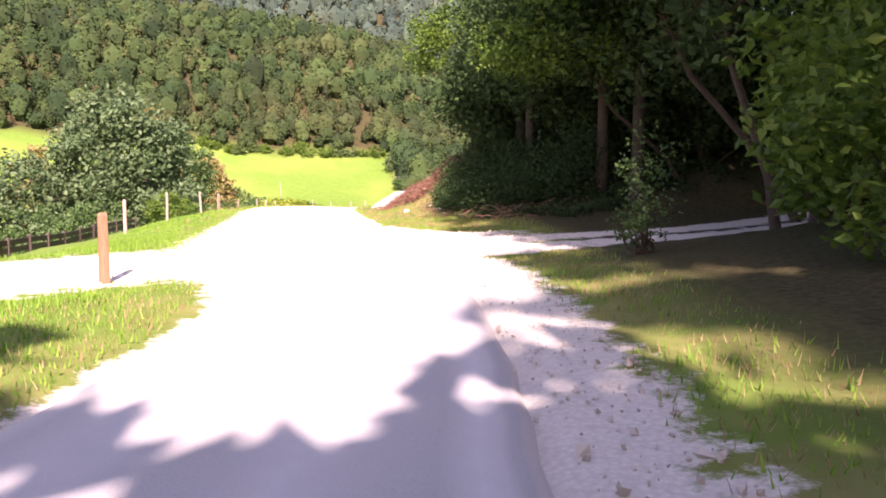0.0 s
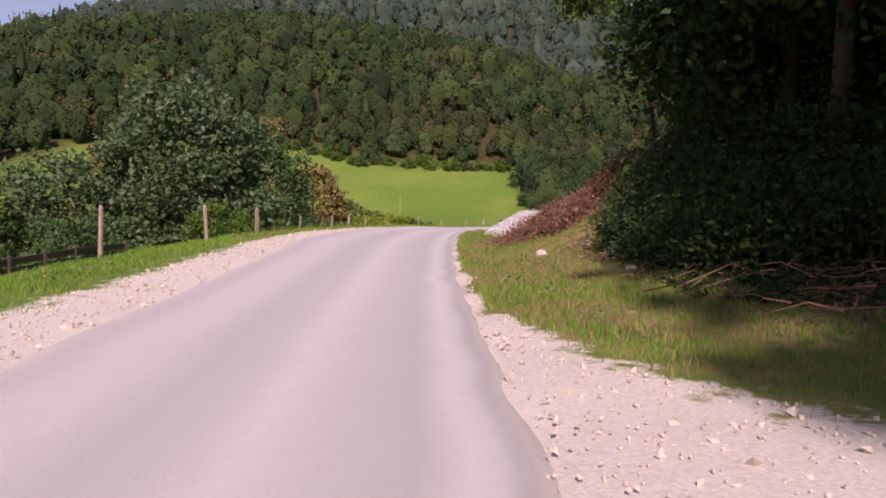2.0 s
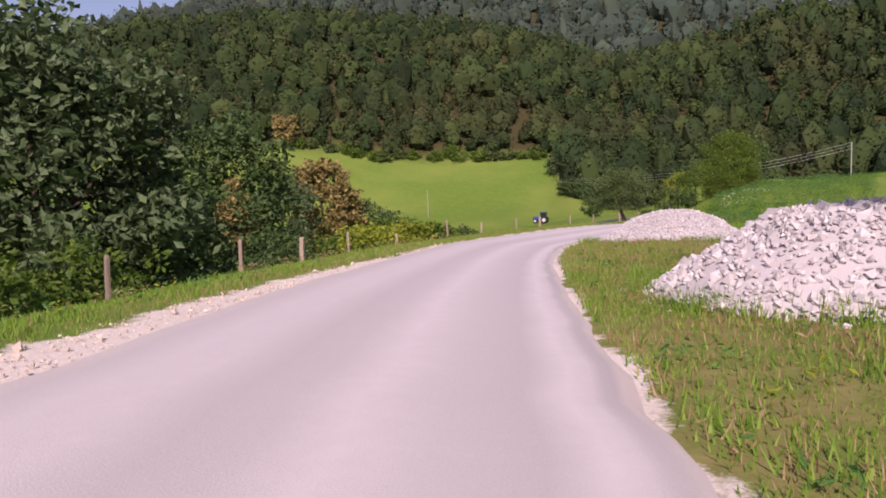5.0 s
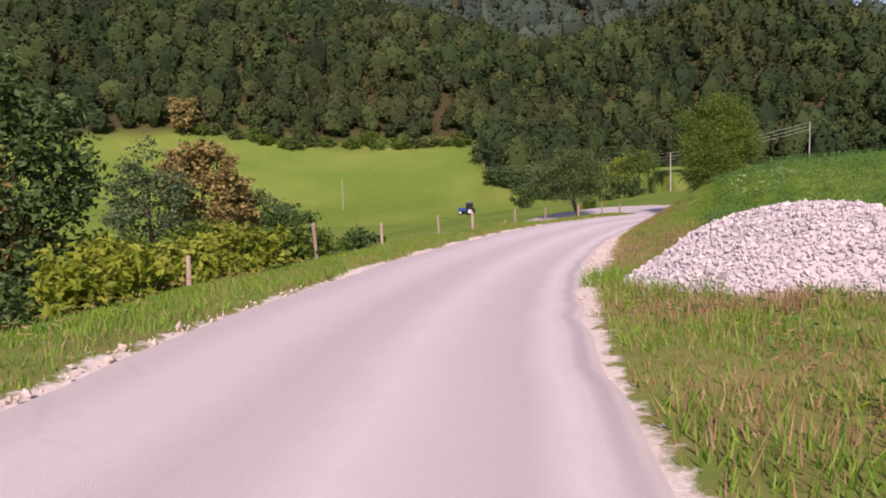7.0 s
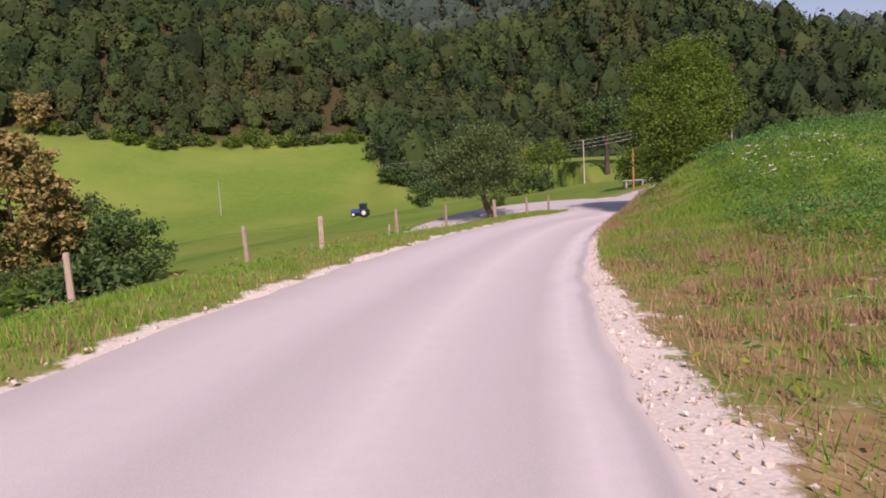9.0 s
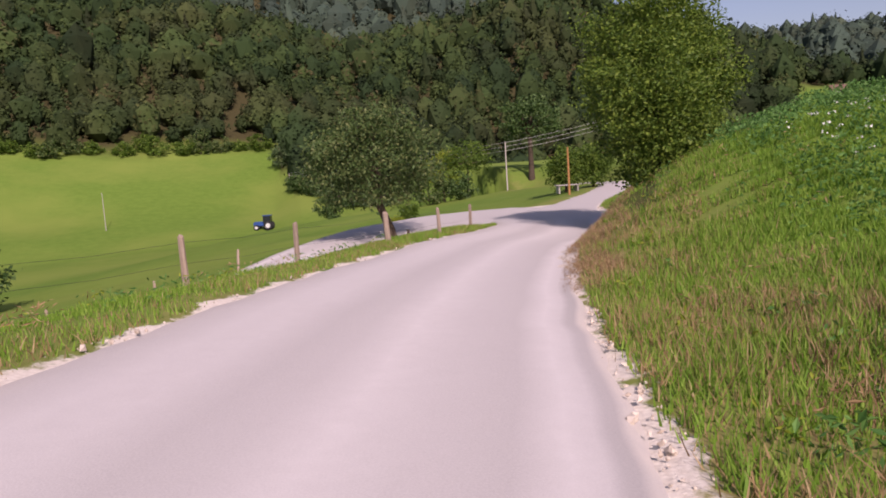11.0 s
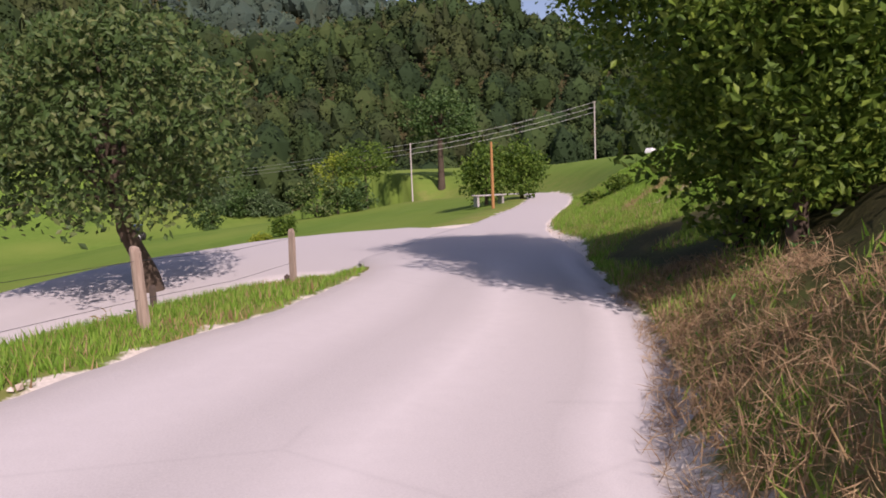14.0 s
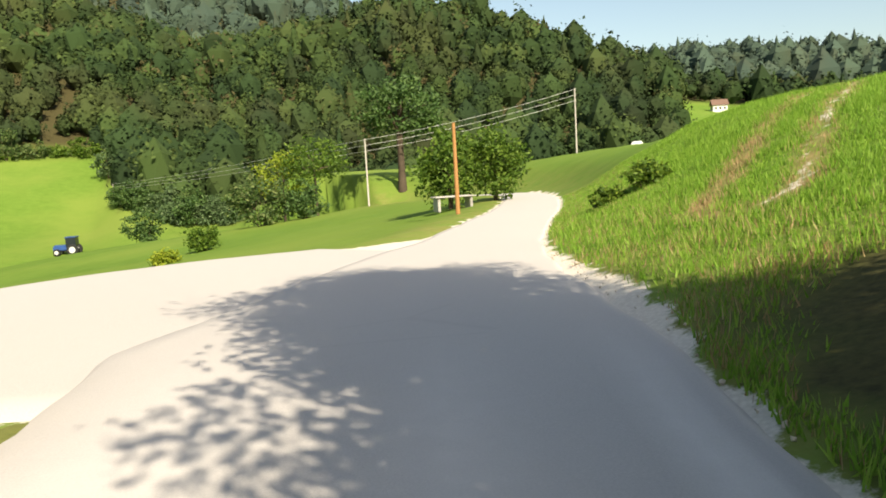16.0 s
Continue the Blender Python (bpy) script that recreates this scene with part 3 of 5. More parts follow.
def cover_of(x, y):
    """How stony, how dry and how littered with forest soil a place is, 0 to 1 each; the last also holds painted shade
    on the cut bank.
    """
    s, o, i = road_frame(x, y)
    el, er = np.interp(s, EDGE_S, EDGE_L), np.interp(s, EDGE_S, EDGE_R)
    r_off, l_off = o - er, -o - el
    wide_r = np.interp(s, [-30, 2, 5, 10, 13, 14.2, 17, 19, 22, 40, 50, 60, 64, 68, 74, 78, 82, 88, 96, 102, 104.5, 107, 112], [0.5, 0.75, 0.85, 0.9, 1.0, 2.6, 2.6, 1.0, 0.2, 0.14, 0.2, 0.25, 0.45, 0.55, 0.42, 0.25, 0.15, 0.1, 0.1, 0.1, 0.4, 0.25, 0.15])
    wide_l = np.interp(s, [-30, 5, 8, 11, 17, 24, 34, 42, 50, 60, 76, 90, 100, 110], [0.12, 0.16, 0.25, 1.2, 1.5, 1.2, 0.9, 0.65, 0.3, 0.22, 0.24, 0.14, 0.1, 0.12])
    stone = np.maximum(np.where(o > 0, 1.15 - 0.65 * r_off / wide_r, 1.15 - 0.65 * l_off / wide_l), 0)
    stone = np.where((r_off < 0) & (l_off < 0), 1.0, stone)
    stone = stone * (1 - smooth01((s - 138) / 3))
    k, d = nearest(BRANCH[:, :2], x, y)
    stone = np.maximum(stone, 1.25 - 0.38 * d)
    k, d = nearest(TRACK[:, :2], x, y)
    stone = np.maximum(stone, 1.1 - 1.3 * np.abs(d - 0.7))
    k, d = nearest(HILL_TRACK[:, :2], x, y)
    rut = 1.1 - 2.6 * np.abs(d - 0.65)
    stone = np.maximum(stone, 0.5 * rut * (y - x < 94.9))
    k, d = nearest(LOWER[:, :2], x, y)
    stone = np.maximum(stone, np.where(o < 0, 0.9 - 1.8 * np.maximum(d - np.minimum(LOWER[k, 3], LOWER[k, 4]), 0), 0))
    bare = smooth01((s - 60) / 5) * (1 - smooth01((s - 74) / 7)) * smooth01(r_off / 1.0) * (1 - smooth01((r_off - 3.5) / 4)) * (0.8 + 0.35 * ripple(x, y, 3.5, 12))
    stone = np.maximum(stone, 0.38 * bare)
    dry = np.interp(s, [-20, 20, 26, 34, 40, 46, 58, 64, 74, 80, 96, 102, 110], [0.35, 0.6, 0.65, 0.65, 0.55, 0.5, 0.6, 1.0, 1.0, 0.5, 0.28, 0.45, 0.2]) * (o > 0) * (1 - smooth01((r_off - np.interp(s, [60, 66, 76, 84], [5.0, 5.0, 3.0, 1.2])) / 2.0))
    dry = np.maximum(dry, np.where(o < 0, 0.45 * (1 - smooth01(l_off / 2.5)), 0))
    dry = np.maximum(dry, rut)
    dry = np.maximum(dry, 0.85 * (o > 0) * smooth01((s - 82) / 3) * (1 - smooth01((s - 97) / 4)) * (1 - smooth01((r_off - 0.6 - 0.4 * ripple(x, y, 1.5, 8)) / 0.6)))
    wood = ((s < 36) & (o > 0)) * smooth01((r_off - np.interp(s, [0, 10, 15, 21, 24, 30, 40], [0.7, 1.2, 2.6, 3.2, 2.5, 2.5, 4.0])) / 1.6)
    # brown soil on the cut bank, plus recess and tree shade as dark colour
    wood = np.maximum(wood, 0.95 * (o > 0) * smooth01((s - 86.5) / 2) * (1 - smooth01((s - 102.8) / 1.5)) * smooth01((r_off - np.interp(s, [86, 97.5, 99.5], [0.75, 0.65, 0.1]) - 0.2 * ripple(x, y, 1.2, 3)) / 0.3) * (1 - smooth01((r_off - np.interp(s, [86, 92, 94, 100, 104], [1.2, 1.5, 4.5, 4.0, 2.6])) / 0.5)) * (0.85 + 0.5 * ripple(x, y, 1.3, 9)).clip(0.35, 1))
    dx, dy = x - CENTRE[0], y - CENTRE[1]
    r, a = np.hypot(dx, dy), np.degrees(np.arctan2(dx, dy))
    edge = np.interp(a, WOOD_A, WOOD_R)
    wood = np.maximum(wood, smooth01((r - edge) / 6))
    return np.clip(stone, 0, 1.2), np.clip(dry, 0, 1), np.clip(wood, 0, 1)


WOOD_A = [-180, -100, -60, -40, -33, -27, -20, -8, -4.6, -4.3, -4.0, -3.2, -1, 0.8, 5, 8, 12, 18, 24, 30, 32.5, 33.2, 37.5, 46, 60, 100, 180]
WOOD_R = [140, 120, 170, 208, 203, 208, 203, 205, 206, 190, 181, 165, 158, 146, 141, 141, 148, 156, 168, 180, 205, 310, 310, 300, 240, 140, 140]
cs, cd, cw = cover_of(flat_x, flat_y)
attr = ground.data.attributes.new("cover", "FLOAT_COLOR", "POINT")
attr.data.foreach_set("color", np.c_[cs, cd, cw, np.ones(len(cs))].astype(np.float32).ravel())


def road_ribbon(name, line_xyz, left, right, fall, lift, label, along=None):
    """A paved strip along a line, with uneven edges that dip into the shoulder."""
    n = len(line_xyz)
    t = np.gradient(line_xyz[:, :2], axis=0)
    t /= np.linalg.norm(t, axis=1)[:, None]
    nrm = np.c_[t[:, 1], -t[:, 0]]
    u = np.array([-0.03, 0.0, 0.06, 0.16, 0.28, 0.4, 0.5, 0.6, 0.72, 0.84, 0.91, 0.95, 0.97, 0.985, 1.0, 1.03])
    jl = 0.05 * ripple(line_xyz[:, 0], line_xyz[:, 1], 1.6) + 0.035 * ripple(line_xyz[:, 0], line_xyz[:, 1], 0.4, 9)
    jr = 0.04 * ripple(line_xyz[:, 0], line_xyz[:, 1], 1.3, 5) + 0.035 * ripple(line_xyz[:, 0], line_xyz[:, 1], 0.4, 15)
    o = (-left + jl)[:, None] * (1 - u) + (right + jr)[:, None] * u
    zz = line_xyz[:, 2:3] + fall[:, None] * o + lift - 0.08 * ((u < 0) | (u > 1)) + 0.02 * np.sin(np.pi * np.clip(u, 0, 1))
    xy = line_xyz[:, None, :2] + o[..., None] * nrm[:, None]
    c = len(u)
    q = (np.arange(n - 1)[:, None] * c + np.arange(c - 1)[None]).ravel()
    ob = mesh_object(name, np.c_[xy.reshape(-1, 2), zz.ravel()], np.c_[q, q + 1, q + c + 1, q + c], ASPHALT, True)
    tracks = 1 - smooth01((line_xyz[:, 1:2] - 98) / 4)
    wear = np.exp(-((u - 0.22) / 0.09) ** 2) + np.exp(-((u - 0.62) / 0.1) ** 2) + 1.1 * np.exp(-((u - 0.92) / 0.04) ** 2)
    dust = np.clip(1 - np.minimum(u, (1 - u) * 4) / 0.07, 0, 1)
    dusty = 1 - smooth01((line_xyz[:, 1:2] - 98) / 3) * ((u < 0.5) | (along is None))
    seam = np.exp(-((u - 0.978) / 0.014) ** 2) * (0.55 + 0.45 * ripple(line_xyz[:, 0], line_xyz[:, 1], 4.0, 3))[:, None].clip(0.1, 1)
    col = np.stack([wear * tracks, dust * dusty, seam * tracks, np.ones((n, c))], -1)
    at = ob.data.attributes.new("lane", "FLOAT_COLOR", "POINT")
    at.data.foreach_set("color", col.astype(np.float32).ravel())
    return tagged(ob, label, "road", kind="structure")


fine = slice(20, START + 300)
road_ribbon("road", MAIN[fine, :3], np.interp(MAIN_S, EDGE_S, EDGE_L)[fine], np.interp(MAIN_S, EDGE_S, EDGE_R)[fine], MAIN[fine, 3], 0.02, "narrow pale grey asphalt country road with worn wheel tracks", MAIN_S[fine])
lo = LOWER[2:]
road_ribbon("road_lower", lo[:, :3], lo[:, 4] - 0.1, lo[:, 3] - 0.1, np.zeros(len(lo)), 0.03, "pale asphalt lane that joins the road from below")
# ---- woods on the hills ----
def woods(name, bearings, far_lo, far_hi, spacing, radius, quads, leaf, mat, label, seed, edge=True):
    """Broad-leaved woods: overlapping crowns on the slopes, each a cloud of leafy tufts."""
    gen = np.random.default_rng(seed)
    pts = []
    for r in np.arange(far_lo, far_hi, spacing * 0.9):
        n = max(int(math.radians(bearings[1] - bearings[0]) * r / spacing), 2)
        a = np.linspace(bearings[0], bearings[1], n) + gen.uniform(-0.4, 0.4, n) * np.degrees(spacing / r)
        rr = r + gen.uniform(-0.4, 0.4, n) * spacing
        keep = rr > np.interp(a, WOOD_A, WOOD_R) + 2 if edge else np.ones(n, bool)
        pts.append(np.c_[np.radians(a[keep]), rr[keep]])
    pts = np.concatenate(pts)
    x, y = CENTRE[0] + np.sin(pts[:, 0]) * pts[:, 1], CENTRE[1] + np.cos(pts[:, 0]) * pts[:, 1]
    z = height(x, y)
    n = len(x)
    rad = radius * gen.choice([0.7, 1.0, 1.35], n) * gen.uniform(0.8, 1.2, n)
    tall = rad * gen.uniform(1.0, 1.75, n)
    spruce = gen.uniform(0, 1, n) < 0.1
    d = gen.normal(0, 1, (n, quads, 3))
    d[:, :, 2] = np.abs(d[:, :, 2]) * 1.1 - 0.45
    d /= np.linalg.norm(d, axis=2, keepdims=True)
    lump = 1 + 0.17 * np.sin(d[:, :, 0] * 6 + x[:, None]) * np.sin(d[:, :, 1] * 6 + y[:, None]) + 0.15 * np.sin(d[:, :, 2] * 8 + x[:, None])
    k = (lump * gen.uniform(0.7, 0.95, (n, quads)))[:, :, None]
    c = d * k * np.stack([rad, rad, tall], 1)[:, None]
    u = gen.uniform(0, 1, (n, quads)) ** 1.5
    cone = np.stack([np.cos(d[:, :, 0] * 9) * (1 - u) * 0.62, np.sin(d[:, :, 0] * 9) * (1 - u) * 0.62, u * 2.3 - 0.8], -1) * rad[:, None, None]
    c = np.where(spruce[:, None, None], cone, c)
    c += np.stack([x, y, z + tall * 0.55 + 1.0], 1)[:, None]
    face = np.where(spruce[:, None, None], d * [1, 1, 0.4] + [0, 0, 0.5], d)
    verts, faces = leaf_cloud(c.reshape(-1, 3), leaf, gen, 0.35, 0.75, face.reshape(-1, 3))
    bm = bmesh.new()
    bmesh.ops.create_icosphere(bm, subdivisions=1, radius=1.0)
    bm.verts.index_update()
    ball = np.array([v.co for v in bm.verts])
    tri = np.array([[v.index for v in f.verts] for f in bm.faces])
    bm.free()
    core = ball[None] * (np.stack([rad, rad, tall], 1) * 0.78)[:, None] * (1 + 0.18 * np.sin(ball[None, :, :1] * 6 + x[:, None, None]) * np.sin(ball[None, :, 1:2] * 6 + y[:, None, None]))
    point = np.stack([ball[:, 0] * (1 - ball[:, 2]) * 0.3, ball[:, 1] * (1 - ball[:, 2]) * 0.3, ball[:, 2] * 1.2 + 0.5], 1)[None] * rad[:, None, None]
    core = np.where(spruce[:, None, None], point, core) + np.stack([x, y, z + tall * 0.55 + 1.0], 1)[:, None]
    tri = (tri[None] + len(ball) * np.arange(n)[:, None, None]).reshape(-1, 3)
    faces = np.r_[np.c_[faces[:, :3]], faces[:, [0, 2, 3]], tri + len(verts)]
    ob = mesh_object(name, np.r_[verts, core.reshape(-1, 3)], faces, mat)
    tone = gen.uniform(0, 1, n)
    stand = 0.5 + 0.5 * ripple(x, y, 30, 10)
    tone = np.clip(tone * 0.75 + 0.25 * stand, 0, 1)
    leaf_tone = np.repeat(tone, quads)
    at = ob.data.attributes.new("tone", "FLOAT", "FACE")
    # cores toned down: the crowns' inner shade is put into their colour
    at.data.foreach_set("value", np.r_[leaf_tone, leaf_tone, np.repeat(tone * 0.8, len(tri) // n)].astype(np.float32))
    return tagged(ob, label, "woods", kind="stuff")


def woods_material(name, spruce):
    """Leaf tufts tinted tree by tree, a few of them rusty or dark; spruce is the share of blue-green haze painted in.
    """
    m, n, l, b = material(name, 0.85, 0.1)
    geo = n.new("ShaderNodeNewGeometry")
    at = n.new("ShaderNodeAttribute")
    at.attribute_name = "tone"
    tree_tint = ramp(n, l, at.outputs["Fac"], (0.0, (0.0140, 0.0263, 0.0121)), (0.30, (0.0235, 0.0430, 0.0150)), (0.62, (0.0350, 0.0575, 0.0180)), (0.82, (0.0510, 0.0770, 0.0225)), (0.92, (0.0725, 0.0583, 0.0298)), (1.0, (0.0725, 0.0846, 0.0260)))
    # distance haze mixed into the leaf colour, by the share passed as spruce
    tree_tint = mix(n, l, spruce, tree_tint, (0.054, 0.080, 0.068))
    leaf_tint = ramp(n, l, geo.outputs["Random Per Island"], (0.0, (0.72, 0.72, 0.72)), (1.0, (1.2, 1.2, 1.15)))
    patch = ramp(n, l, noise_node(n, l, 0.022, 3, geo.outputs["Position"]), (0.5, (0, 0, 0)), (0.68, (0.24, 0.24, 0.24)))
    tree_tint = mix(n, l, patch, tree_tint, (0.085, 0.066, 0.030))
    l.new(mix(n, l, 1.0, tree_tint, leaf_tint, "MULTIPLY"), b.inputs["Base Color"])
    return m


WOODS, WOODS_HAZED = woods_material("hill_woods_leaf", 0.0), woods_material("hazed_mountain_leaf", 0.65)
woods("woods_edge", (-54, 56), 138, 262, 6.6, 3.4, 125, 0.9, WOODS, "dense mixed broad-leaved woods at the meadow's upper edge", 11)
woods("hill_woods", (-54, 56), 262, 470, 7.8, 4.0, 52, 1.5, WOODS, "dense mixed broad-leaved woods covering the hillside", 13)
woods("mountain_woods", (-46, 56), 480, 1150, 20, 9.0, 34, 2.9, WOODS_HAZED, "distant wooded mountain slopes behind the hill", 12, False)
gen = np.random.default_rng(5)

# ---- trees of the forest bank at the start ----
# trees at y below -2 stand unseen behind the start, added for their shade
FOREST = [(8.4, -9.0, 27.0, 4.0), (10.7, -3.0, 25.0, 4.6), (7.9, 4.0, 20.0, 3.5), (10.5, 10.0, 18.0, 4.2), (13.0, 18.0, 17.0, 4.5), (6.6, 24.9, 11.0, 3.4), (4.3, 29.0, 8.5, 2.7), (7.8, 29.2, 10.0, 3.8), (6.4, 33.2, 8.0, 3.0), (8.4, 14.2, 17.0, 3.9), (7.0, 9.8, 14.0, 2.9), (11.5, 21.5, 14.0, 3.8), (12.0, 33.0, 12.0, 4.6),
          (16.5, 26.0, 13.0, 4.6), (15.5, 5.0, 18.0, 4.8), (17.0, 40.0, 11.0, 4.4), (22.0, 15.0, 14.0, 5.0), (21.5, 33.0, 13.0, 5.0), (-1.5, -10.0, 9.0, 3.4), (-7.5, -5.5, 7.5, 3.0), (2.2, -8.5, 9.0, 1.8), (4.8, 22.4, 9.5, 2.7), (2.9, 27.9, 7.5, 2.0), (11.0, 16.6, 17.0, 3.8), (3.0, 25.6, 8.0, 2.1), (1.7, 29.2, 4.2, 1.5), (7.4, -4.0, 23.0, 2.9), (9.2, -15.0, 30.0, 4.6), (13.7, -10.0, 27.0, 5.0), (8.8, -21.0, 32.0, 4.4), (6.4, 12.4, 9.5, 2.3), (9.2, 20.4, 11.0, 2.8), (5.4, 20.6, 10.0, 2.4)]
for k, (x, y, tall, r) in enumerate(FOREST):
    close, behind = x < 9 and -3 < y < 36, y < -2
    rz = tall * (0.48 if behind else 0.42)
    r = r + 0.9 if close and x > 4 else r
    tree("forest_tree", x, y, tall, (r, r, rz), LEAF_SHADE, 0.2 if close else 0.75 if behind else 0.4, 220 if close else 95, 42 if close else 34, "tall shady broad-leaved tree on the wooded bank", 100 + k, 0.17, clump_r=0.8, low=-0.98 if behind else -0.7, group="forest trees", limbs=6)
tree("forest_tree", 8.6, 17.6, 8.2, (2.6, 3.2, 1.7), LEAF_BRIGHT, 0.2, 200, 56, "leaning broad-leaved tree spread over the verge to shade it", 139, 0.09, lean=(-4.4, 0.8), clump_r=0.6, low=-0.7, group="forest trees", limbs=9, fork=3.6)
# extra leaning tree, added only to shade the foot of the bank
tree("forest_tree", 6.6, 14.4, 7.8, (2.1, 2.9, 1.6), LEAF_SHADE, 0.2, 200, 50, "leaning broad-leaved tree spread over the verge to shade it", 143, 0.09, lean=(-1.3, 1.2), clump_r=0.6, low=-0.7, group="forest trees", limbs=9, fork=3.4)
# slender tree at the bank's crest
tree("crest_tree", 1.7, 36.0, 8.0, (2.3, 2.1, 1.9), LEAF_BRIGHT, 0.17, 150, 50, "slim leaning tree on the crest of the bank", 140, 0.07, lean=(-1.0, -0.4), clump_r=0.5, low=-0.7, group="forest trees", crown_at=5.6 - ground_z(1.7, 36.0), fork=3.6 - ground_z(1.7, 36.0))
tree("overhanging_tree", 7.0, 21.6, 5.0, (2.3, 1.7, 0.9), LEAF_BRIGHT, 0.15, 130, 60, "low leafy branches reaching out from the bank into the sun", 142, 0.06, lean=(-3.6, -0.8), clump_r=0.45, low=-0.8, group="forest trees", crown_at=3.2 - ground_z(7.0, 21.6), fork=2.0)
tree("crest_tree", 4.2, 34.5, 7.0, (2.4, 2.4, 2.6), LEAF_DEEP, 0.24, 80, 40, "slim leaning tree on the crest of the bank", 141, 0.1, clump_r=0.55, group="forest trees")
# low leafy branches and bushes beside the track
shrub("roadside_bush", 4.6, 6.9, (1.3, 1.2, 1.9), LEAF_BRIGHT, 0.14, 130, 50, "bright green leafy bush beside the shaded verge", 150, 0.4)
shrub("roadside_bush", 5.6, 10.2, (1.5, 1.4, 1.8), LEAF_BRIGHT, 0.2, 110, 40, "bright green leafy bush beside the shaded verge", 151, 0.4)
shrub("sapling", 2.75, 10.0, (0.42, 0.4, 0.88), LEAF_DEEP, 0.075, 40, 20, "thin young sapling beside the dirt track", 152, 0.2, stems=9)
bank_gen = np.random.default_rng(55)
for k in range(44):
    x, y = bank_gen.uniform(-0.2, 8.5), bank_gen.uniform(21.5, 38.0)
    if x < 4.6 - 0.42 * (y - 21.5) or ground_z(x, y) < -1.75:
        continue
    r = bank_gen.uniform(0.3, 0.75)
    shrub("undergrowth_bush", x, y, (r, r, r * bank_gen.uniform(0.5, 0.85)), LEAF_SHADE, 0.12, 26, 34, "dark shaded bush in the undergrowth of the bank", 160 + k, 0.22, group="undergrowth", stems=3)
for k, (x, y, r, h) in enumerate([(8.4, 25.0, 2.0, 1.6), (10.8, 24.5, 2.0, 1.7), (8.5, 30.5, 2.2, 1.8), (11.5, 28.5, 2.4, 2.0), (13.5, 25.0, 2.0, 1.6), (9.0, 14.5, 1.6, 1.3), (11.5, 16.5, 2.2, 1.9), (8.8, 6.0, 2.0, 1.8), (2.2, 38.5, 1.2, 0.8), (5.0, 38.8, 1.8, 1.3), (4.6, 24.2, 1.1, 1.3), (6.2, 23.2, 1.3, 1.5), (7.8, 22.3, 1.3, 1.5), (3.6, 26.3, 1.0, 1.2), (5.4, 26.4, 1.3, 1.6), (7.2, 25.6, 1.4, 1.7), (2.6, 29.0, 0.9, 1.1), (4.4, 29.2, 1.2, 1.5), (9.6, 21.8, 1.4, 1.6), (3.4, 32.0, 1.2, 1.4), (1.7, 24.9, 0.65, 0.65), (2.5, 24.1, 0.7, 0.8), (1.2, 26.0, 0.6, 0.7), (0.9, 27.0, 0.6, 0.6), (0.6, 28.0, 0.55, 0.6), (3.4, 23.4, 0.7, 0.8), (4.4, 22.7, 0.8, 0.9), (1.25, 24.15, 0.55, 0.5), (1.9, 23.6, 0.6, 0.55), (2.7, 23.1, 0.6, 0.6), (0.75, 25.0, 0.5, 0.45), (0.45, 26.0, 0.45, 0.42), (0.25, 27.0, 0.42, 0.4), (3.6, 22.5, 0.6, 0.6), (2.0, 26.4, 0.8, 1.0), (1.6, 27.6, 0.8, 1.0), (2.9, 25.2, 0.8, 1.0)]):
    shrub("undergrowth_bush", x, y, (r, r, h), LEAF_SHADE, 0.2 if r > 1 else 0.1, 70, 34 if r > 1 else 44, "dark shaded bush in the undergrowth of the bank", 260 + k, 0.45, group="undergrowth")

# ---- trees in the valley beside the road ----
BIG = "large round broad-leaved tree below the fence"
tree("valley_tree", -25.0, 57.2, 12.3, (5.0, 4.8, 6.0), LEAF_SAGE, 0.42, 340, 50, BIG, 201, 0.3, clump_r=1.1, low=-0.95, group="valley trees")
tree("valley_tree", -30.5, 53.0, 9.2, (3.8, 3.6, 4.4), LEAF_SAGE, 0.4, 170, 44, "smaller green tree below the fence", 202, 0.2, clump_r=0.95, low=-0.95, group="valley trees")
tree("valley_tree", -34.5, 47.5, 9.4, (4.2, 3.8, 4.5), LEAF_OLIVE, 0.4, 170, 44, "smaller green tree below the fence", 203, 0.2, clump_r=0.95, low=-0.95, group="valley trees")
tree("valley_tree", -33.0, 60.0, 11.0, (1.8, 1.8, 4.6), LEAF_RUST, 0.34, 70, 36, "narrow rusty brown tree among green ones", 204, 0.15, clump_r=0.6, low=-0.95, group="valley trees")
tree("valley_tree", -26.5, 66.5, 8.4, (3.0, 3.0, 3.9), LEAF_DEEP, 0.4, 100, 40, "smaller green tree below the fence", 205, 0.2, clump_r=0.8, low=-0.95, group="valley trees")
tree("valley_tree", -28.6, 79.0, 13.2, (3.9, 3.5, 6.2), LEAF_DEEP, 0.4, 180, 44, BIG, 206, 0.22, clump_r=0.95, low=-0.95, group="valley trees")
tree("valley_tree", -36.0, 82.0, 12.0, (4.2, 4.0, 5.6), LEAF_DEEP, 0.42, 140, 40, BIG, 207, 0.25, clump_r=0.9, low=-0.95, group="valley trees")
tree("valley_tree", -27.6, 77.2, 10.2, (1.2, 1.2, 3.0), LEAF_RUST, 0.34, 40, 30, "narrow rusty brown tree among green ones", 208, 0.12, clump_r=0.55, low=-0.95, group="valley trees")
tree("rusty_tree", -42.0, 130.0, 15.5, (5.0, 4.6, 7.2), LEAF_RUST, 0.6, 230, 44, "rust-brown wilting tree at the meadow's edge", 210, 0.25, clump_r=0.9, low=-0.95)
